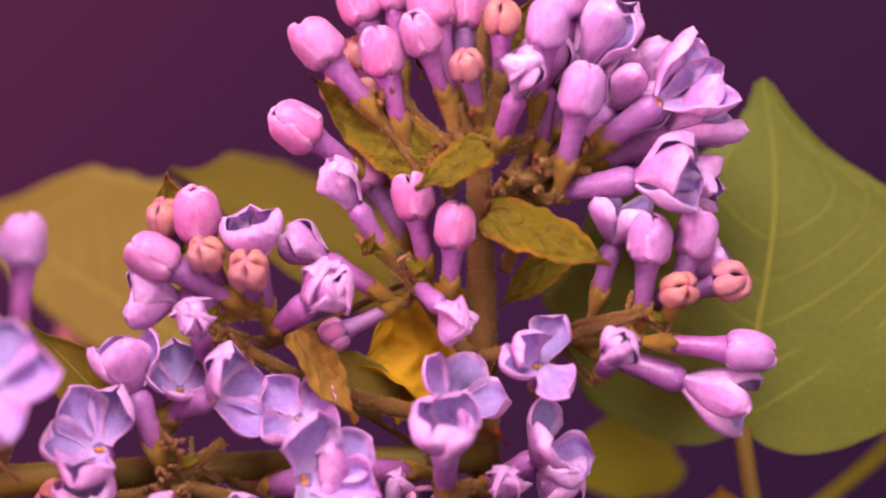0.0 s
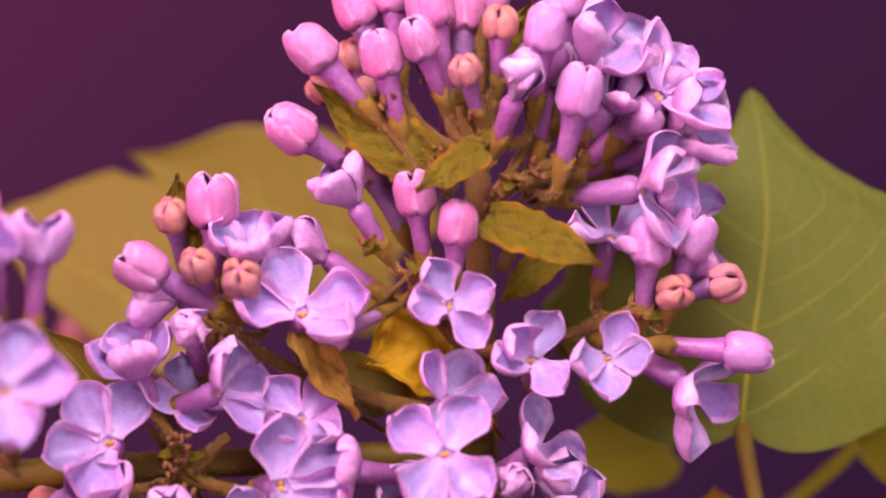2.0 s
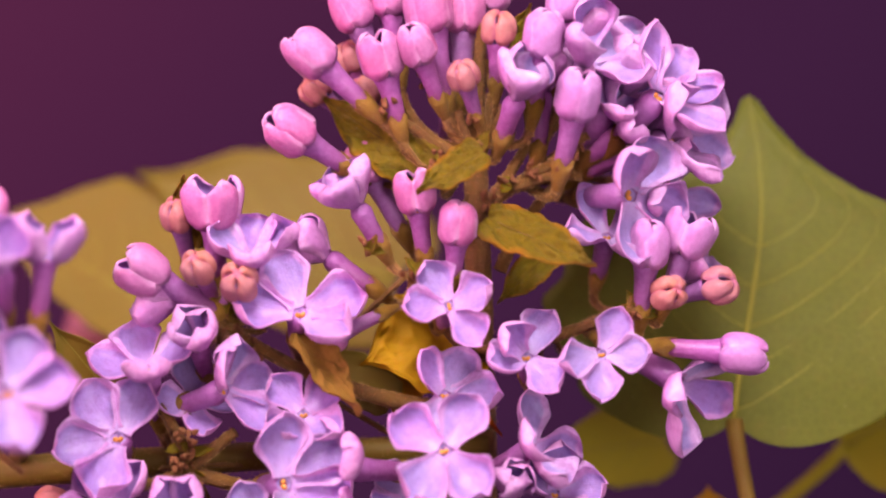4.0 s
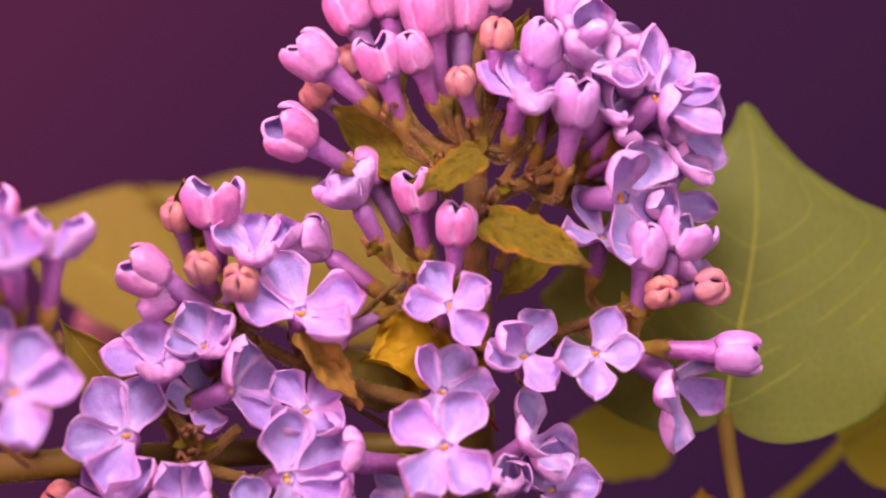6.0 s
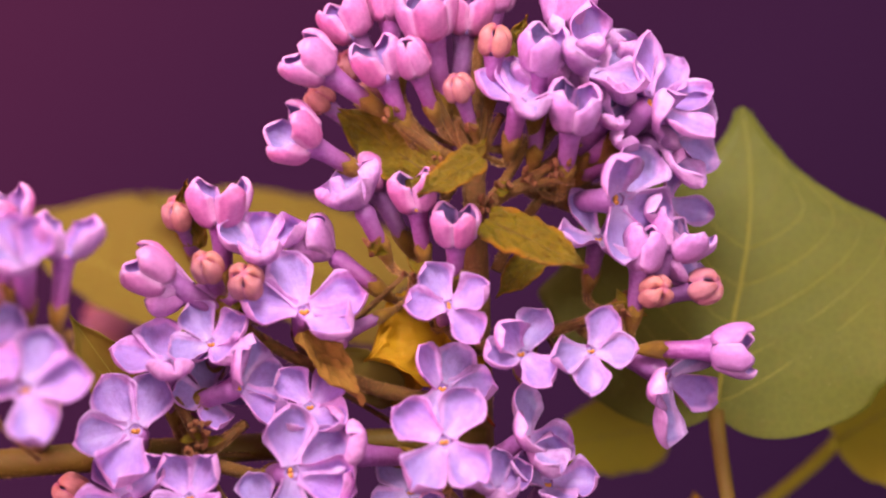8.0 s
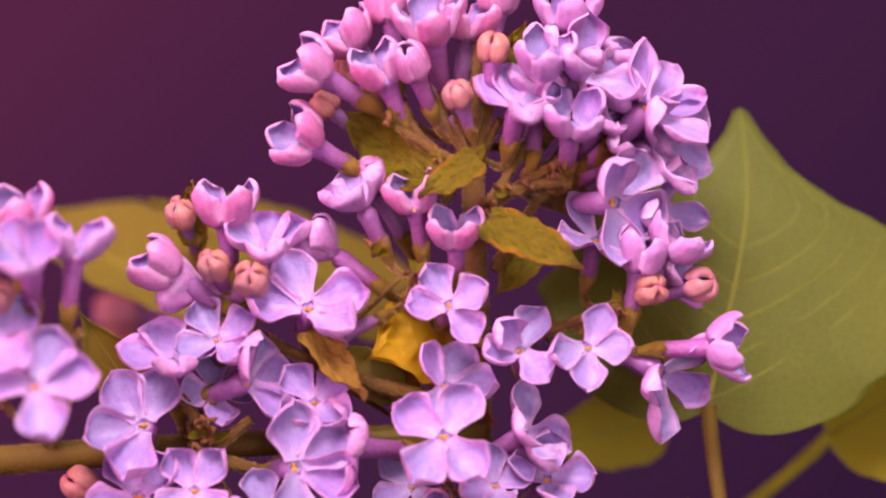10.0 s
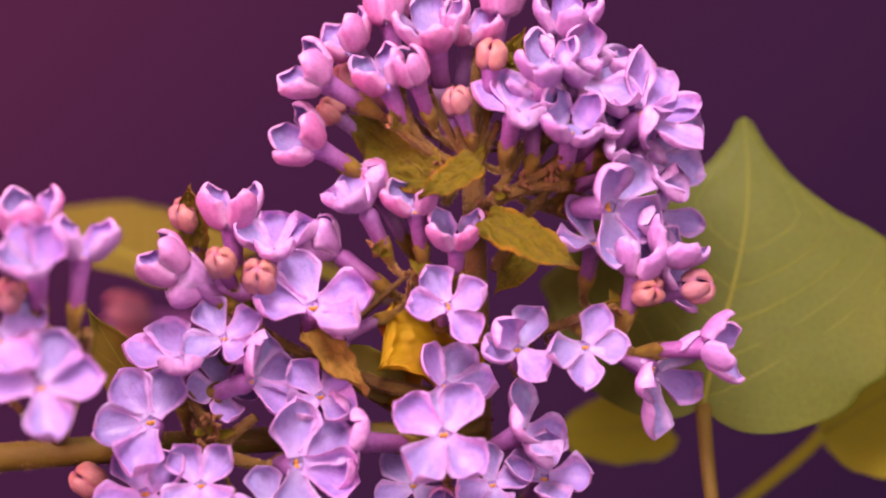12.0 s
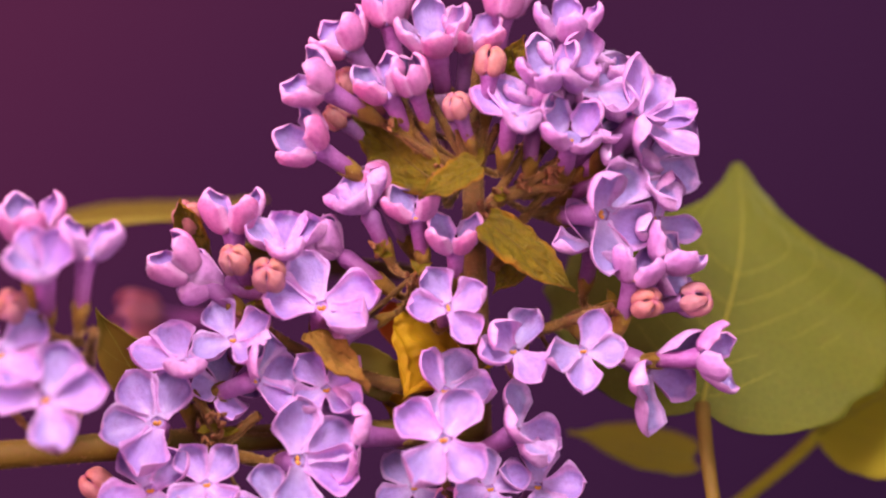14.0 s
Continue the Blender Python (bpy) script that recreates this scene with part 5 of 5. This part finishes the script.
leaf("bract_leaf", "small olive-green bract leaf with a puckered surface", 12.7, 5.4, BRACT, [
    (0, (4.17, -2, 3.11), (0.88, -0.29, -0.38), (0.25, -0.9, 0.4)),
    (3, (4.2, -2, 2.92), (0.84, -0.4, -0.37), (0.25, -0.9, 0.4)),
    (7, (4.49, -2, 3.04), (0.81, -0.44, -0.39), (0.25, -0.9, 0.4)),
    (11, (4.69, -2, 3.34), (0.78, -0.46, -0.41), (0.25, -0.9, 0.4)),
    (12.5, (4.61, -2, 3.58), (0.78, -0.41, -0.47), (0.3, -0.9, 0.4)),
    (13.3, (4.62, -2, 3.51), (0.8, -0.22, -0.55), (0.35, -0.9, 0.35)),
    (14, (4.62, -2, 3.43), (0.78, 0, -0.63), (0.4, -0.9, 0.3))], lobe=0.03, cup=0.12, wave=0.05, veins=4, seed=3, group="bracts of the lilac", pucker=0.55, vein_mat=STEM_GREEN, taper=0.9)
leaf("bract_leaf", "small yellow-olive bract leaf on the main stem", 7.9, 4.2, BRACT, [
    (0, (3.92, -4, 9.15), (-0.84, -0.19, -0.51), (-0.1, -0.8, 0.6)),
    (7, (3.87, -4, 9.46), (-0.82, -0.21, -0.53), (-0.1, -0.8, 0.6)),
    (14, (3.71, -4, 9.51), (-0.83, -0.27, -0.49), (-0.1, -0.8, 0.6))], lobe=0.02, cup=0.2, wave=0.05, veins=3, seed=5, group="bracts of the lilac", pucker=0.4, vein_mat=STEM_GREEN)
leaf("bract_leaf", "long olive bract leaf with an orange edge", 14.7, 6.2, BRACT, [
    (0, (-1.34, 0.5, 7.33), (-0.79, 0.12, 0.61), (-0.2, -0.95, 0.2)),
    (1.5, (-1.21, 0.5, 7.4), (-0.8, 0, 0.59), (-0.2, -0.95, 0.2)),
    (3, (-1.2, 0.5, 7.36), (-0.8, 0.17, 0.58), (-0.2, -0.95, 0.2)),
    (7, (-1.22, 0.5, 7.66), (-0.77, 0.36, 0.53), (-0.25, -0.9, 0.15)),
    (14, (-1.43, 0.5, 8.04), (-0.68, 0.5, 0.54), (-0.3, -0.9, 0.1))], lobe=0.02, cup=0.1, wave=0.06, veins=3, seed=7, group="bracts of the lilac", pucker=0.5, vein_mat=STEM_GREEN)
leaf("bract_leaf", "curled golden-yellow dry bract leaf", 13.0, 12.0, GOLD, [
    (0, (3.47, 6.5, -8.15), (-0.95, -0.25, -0.28), (0, -0.95, 0.3)),
    (3, (3.11, 6.5, -8.22), (-0.9, -0.37, -0.28), (0, -0.95, 0.3)),
    (7, (2.85, 6.5, -8.18), (-0.88, -0.43, -0.28), (0, -0.95, 0.3)),
    (10.5, (2.45, 6.5, -8.17), (-0.84, -0.46, -0.29), (0, -0.95, 0.3)),
    (11.5, (2.3, 6.5, -8.1), (-0.82, -0.48, -0.31), (0.02, -0.94, 0.32)),
    (12.5, (1.88, 6.5, -7.61), (-0.58, -0.59, -0.55), (0.2, -0.9, 0.3)),
    (14, (1.41, 6.5, -7.51), (-0.46, -0.55, -0.7), (0.25, -0.9, 0.25))], lobe=0.0, cup=0.1, wave=0.07, veins=3, seed=9, group="bracts of the lilac", pucker=0.6, vein_mat=GOLD)
leaf("bract_leaf", "rust-red withered bract leaf", 17.8, 5, RUST, [
    (0, (-5.44, 10, -6.9), (0.65, -0.3, -0.7), (0, -0.9, 0.4)),
    (7, (-5.94, 10, -7.35), (0.65, -0.38, -0.66), (0, -0.9, 0.4)),
    (14, (-7.3, 10, -6.85), (0.71, 0, -0.7), (0, -0.9, 0.4))], lobe=0.0, cup=0.3, wave=0.08, veins=0, seed=10, group="bracts of the lilac")
leaf("bract_leaf", "orange withered bract leaf", 7.0, 5, GOLD, [
    (0, (-3.14, 6.5, -11.2), (-0.23, -0.3, -0.93), (0, -0.9, 0.4)),
    (7, (-3.91, 6.5, -11.47), (-0.17, -0.33, -0.93), (0, -0.9, 0.4)),
    (14, (-4.65, 6.5, -12.74), (-0.2, 0, -0.98), (0, -0.9, 0.4))], lobe=0.0, cup=0.3, wave=0.08, veins=0, seed=12, group="bracts of the lilac")
leaf("bract_leaf", "twisted tan dry bract hanging from a branch", 10.6, 4.2, TAN, [
    (0, (-14.12, -2, -8), (0.55, -0.25, -0.8), (0.6, -0.7, 0.1)),
    (7, (-14.58, -2, -8.59), (0.6, -0.36, -0.72), (0.6, -0.7, 0.1)),
    (14, (-14.99, -2, -9.14), (0.64, -0.51, -0.58), (0.6, -0.7, 0.1))], lobe=0.0, cup=0.3, wave=0.1, veins=0, seed=14, group="bracts of the lilac", pucker=0.5)
leaf("bract_leaf", "yellow bract leaf behind the main stem", 8.8, 3.6, BRACT, [
    (0, (11.73, 6, -0.17), (-0.73, -0.2, -0.65), (0, -0.9, 0.4)),
    (7, (10.87, 6, 0.02), (-0.61, -0.51, -0.61), (0, -0.9, 0.4)),
    (14, (9.99, 6, 0.29), (-0.52, -0.63, -0.58), (0, -0.9, 0.4))], lobe=0.0, cup=0.1, wave=0.04, veins=2, seed=15, group="bracts of the lilac", pucker=0.3, vein_mat=STEM_GREEN)
leaf("bract_leaf", "olive bract leaf among the top buds", 7.0, 3.5, BRACT, [
    (0, (6.37, 2, 17.64), (0.31, -0.36, 0.88), (-0.3, -0.9, 0.2)),
    (7, (6.83, 2, 18.37), (0.28, -0.37, 0.89), (-0.3, -0.9, 0.2)),
    (14, (6.94, 2, 18.84), (0.28, -0.61, 0.74), (-0.3, -0.9, 0.2))], lobe=0.0, cup=0.2, wave=0.05, veins=0, seed=16, group="bracts of the lilac", pucker=0.3)
leaf("bract_leaf", "olive bract leaf below a flower stalk", 12.8, 6, LEAF_YELLOW, [
    (0, (-31.18, 4, -16.52), (-0.62, -0.33, 0.72), (-0.3, -0.9, 0.3)),
    (7, (-32.55, 4, -17.31), (-0.54, -0.26, 0.8), (-0.3, -0.9, 0.3)),
    (14, (-33.95, 4, -16.48), (-0.38, -0.48, 0.8), (-0.3, -0.9, 0.3))], lobe=0.0, cup=0.15, wave=0.03, veins=2, seed=17, group="bracts of the lilac")
leaf("bract_leaf", "olive bract beneath the centre flowers", 9.5, 5, LEAF_YELLOW, [
    (0, (-5.29, 4, -15.43), (-0.74, -0.21, 0.64), (-0.3, -0.9, 0.3)),
    (7, (-5.06, 4, -15.82), (-0.74, -0.27, 0.61), (-0.3, -0.9, 0.3)),
    (14, (-5.57, 4, -15.83), (-0.74, -0.26, 0.62), (-0.3, -0.9, 0.3))], lobe=0.0, cup=0.15, wave=0.03, veins=0, seed=18, group="bracts of the lilac")
leaf("bract_leaf", "narrow yellow-brown bract leaf hooding a bud", 8.2, 3.6, BRACT, [
    (0, (-25.47, 5, -0.71), (-0.14, -0.26, 0.96), (-0.2, -0.9, 0.3)),
    (3, (-25.35, 5, -0.1), (-0.08, -0.39, 0.92), (-0.2, -0.9, 0.3)),
    (7, (-26.4, 5, 0.26), (-0.07, -0.52, 0.85), (-0.2, -0.9, 0.3)),
    (10.5, (-27.59, 5, 0.39), (0.03, -0.46, 0.89), (-0.2, -0.9, 0.3)),
    (14, (-28.13, 5, 0.29), (-0.18, -0.71, 0.68), (-0.2, -0.9, 0.3))], lobe=0.0, cup=0.3, wave=0.05, veins=0, seed=19, group="bracts of the lilac", pucker=0.3, taper=0.7)
leaf("lilac_leaf", "broad heart-shaped olive-green lilac leaf, drooping in time", 35.8, 43, LEAF, [
    (0, (29.91, 13, -17.93), (0.08, 0.13, 0.99), (-0.1, -1, 0.1)),
    (1.5, (30.72, 13, -18.45), (0.05, 0.16, 0.99), (-0.1, -1, 0.1)),
    (3, (30.74, 13, -18.29), (0.06, 0.19, 0.98), (-0.1, -1, 0.1)),
    (7, (30.43, 13, -18.14), (0.11, 0.24, 0.97), (-0.1, -1, 0.1)),
    (10.5, (30.22, 13, -17.89), (0.14, 0.22, 0.97), (-0.1, -1, 0.1)),
    (11.5, (30.19, 13, -17.9), (0.16, 0.24, 0.96), (-0.1, -1, 0.12)),
    (12.5, (30.25, 13, -18.03), (0.18, 0.3, 0.94), (-0.1, -1, 0.16)),
    (13.3, (30.37, 13, -18.12), (0.2, 0.44, 0.88), (-0.05, -1, 0.2)),
    (14, (30.57, 13, -18.18), (0.19, 0.53, 0.82), (0, -1, 0.3))], lobe=0.07, cup=0.0, wave=0.006, veins=5, seed=21, shape=HEART_SHAPE, bow=2.0, steep=0.5, stalk=((1.5, -9, 0), (9, -34, 1)))
leaf("lilac_leaf", "broad yellow-olive lilac leaf behind the flowers", 30.0, 28, LEAF_YELLOW, [
    (0, (-27.75, 34, -10.89), (-0.851, 0.207, 0.482), (-0.18, -0.98, 0.10)),
    (1.5, (-27.79, 34, -10.60), (-0.836, 0.280, 0.473), (-0.17, -0.95, 0.26)),
    (3, (-28.05, 34, -10.20), (-0.829, 0.320, 0.458), (-0.15, -0.92, 0.38)),
    (7, (-29.01, 34, -8.85), (-0.836, 0.372, 0.405), (-0.03, -0.77, 0.64)),
    (10.5, (-30.78, 34, -5.6), (-0.820, 0.463, 0.335), (0.08, -0.52, 0.85)),
    (11.5, (-31.11, 34, -4.2), (-0.830, 0.467, 0.295), (0.09, -0.47, 0.88)),
    (12.5, (-31.47, 34, -3.2), (-0.842, 0.462, 0.272), (0.12, -0.39, 0.91)),
    (13.2, (-31.39, 34, -2.0), (-0.855, 0.461, 0.235), (0.13, -0.24, 0.96)),
    (14, (-28.77, 34, 4.29), (-0.949, 0.315, -0.023), (-0.08, -0.16, 0.98))], lobe=0.1, cup=0.04, wave=0.008, veins=5, seed=22, taper=0.6, slim=0.42)
leaf("lilac_leaf", "dull olive lilac leaf far behind the flowers", 34.0, 22, LEAF_YELLOW, [
    (0, (-5.61, 42, -2.99), (-0.68, -0.66, 0.32), (-0.2, -0.75, 0.6)),
    (1, (-5.63, 42, -1.58), (-0.92, 0, 0.39), (-0.2, -1, 0.2)),
    (1.5, (-5.65, 42, -1.46), (-0.92, 0, 0.38), (-0.2, -1, 0.2)),
    (3, (-5.71, 42, -3.00), (-0.92, 0, 0.39), (-0.2, -0.95, 0.3)),
    (5.5, (-5.84, 42, -5.09), (-0.92, 0, 0.38), (-0.2, -0.7, 0.6)),
    (7, (-5.93, 42, -5.78), (-0.92, 0, 0.38), (-0.2, -0.62, 0.72)),
    (10.5, (-6.9, 42, -6.93), (-0.85, -0.38, 0.38), (-0.2, -0.55, 0.8)),
    (12, (-7.76, 42, -6.38), (-0.68, -0.67, 0.31), (-0.2, -0.5, 0.8)),
    (14, (-7.93, 42, -3.89), (-0.53, -0.84, 0.13), (-0.2, -0.3, 1))], lobe=0.1, cup=0.05, wave=0.008, veins=4, seed=23)
leaf("lilac_leaf", "olive lilac leaf low behind the stem", 16.5, 9.5, LEAF_LIT, [
    (0, (25.41, 34, -22.34), (-0.88, -0.48, -0.09), (0.3, -0.9, 0.15)),
    (7, (26.04, 34, -21.92), (-0.92, -0.38, -0.1), (0.3, -0.9, 0.15)),
    (10.5, (26.72, 34, -21.57), (-0.93, -0.33, -0.14), (0.3, -0.9, 0.15)),
    (12.5, (29.34, 34, -22.62), (-1, 0, -0.07), (0.3, -0.7, 0.5)),
    (14, (32.02, 34, -26.73), (-0.98, 0, 0.2), (0.25, -0.5, 0.8))], lobe=0.05, cup=0.1, wave=0.01, veins=3, seed=24)
leaf("lilac_leaf", "bright olive lilac leaf on a slanting stalk", 27.0, 21, LEAF_LIT, [
    (0, (49.45, 30, -20.47), (0.74, -0.42, 0.52), (-0.58, -0.79, 0.19)),
    (3, (45.52, 30, -22.38), (0.74, -0.42, 0.52), (-0.58, -0.79, 0.19)),
    (7, (46.99, 30, -23.03), (0.74, -0.42, 0.52), (-0.58, -0.79, 0.19)),
    (11, (47.22, 30, -22.71), (0.74, -0.42, 0.52), (-0.58, -0.79, 0.19)),
    (14, (47.35, 30, -23.17), (0.74, -0.42, 0.52), (-0.58, -0.79, 0.19))], lobe=0.0, cup=0.1, wave=0.02, veins=4, seed=25, stalk=((1.9, -5.6, -0.0), (4.2, -23.0, 2.3)), stalk_mat=LEAF_LIT, shape=OVATE_SHAPE)
leaf("lilac_leaf", "small yellow-tipped leaf low in the foliage", 6.1, 6, GOLD, [
    (0, (29.03, 20, -30.76), (-0.06, -0.11, 0.99), (0, -1, 0.3)),
    (7, (29.18, 20, -33.31), (-0.05, 0, 1), (0, -1, 0.3)),
    (14, (27.79, 20, -38.25), (-0.05, 0, 1), (0, -1, 0.3))], lobe=0.0, cup=0.1, wave=0.02, veins=0, seed=26)

# ---- all that moves ----
def motions():
    for ob, placed, petals, opening, size in MOVES:
        walk(ob, placed)
        for p, turn, jitter, lean, ring, curl in petals:
            walk(p, [(t, petal_pose(turn, a, jitter, lean, ring, size, curl)) for t, a in opening])


motions()
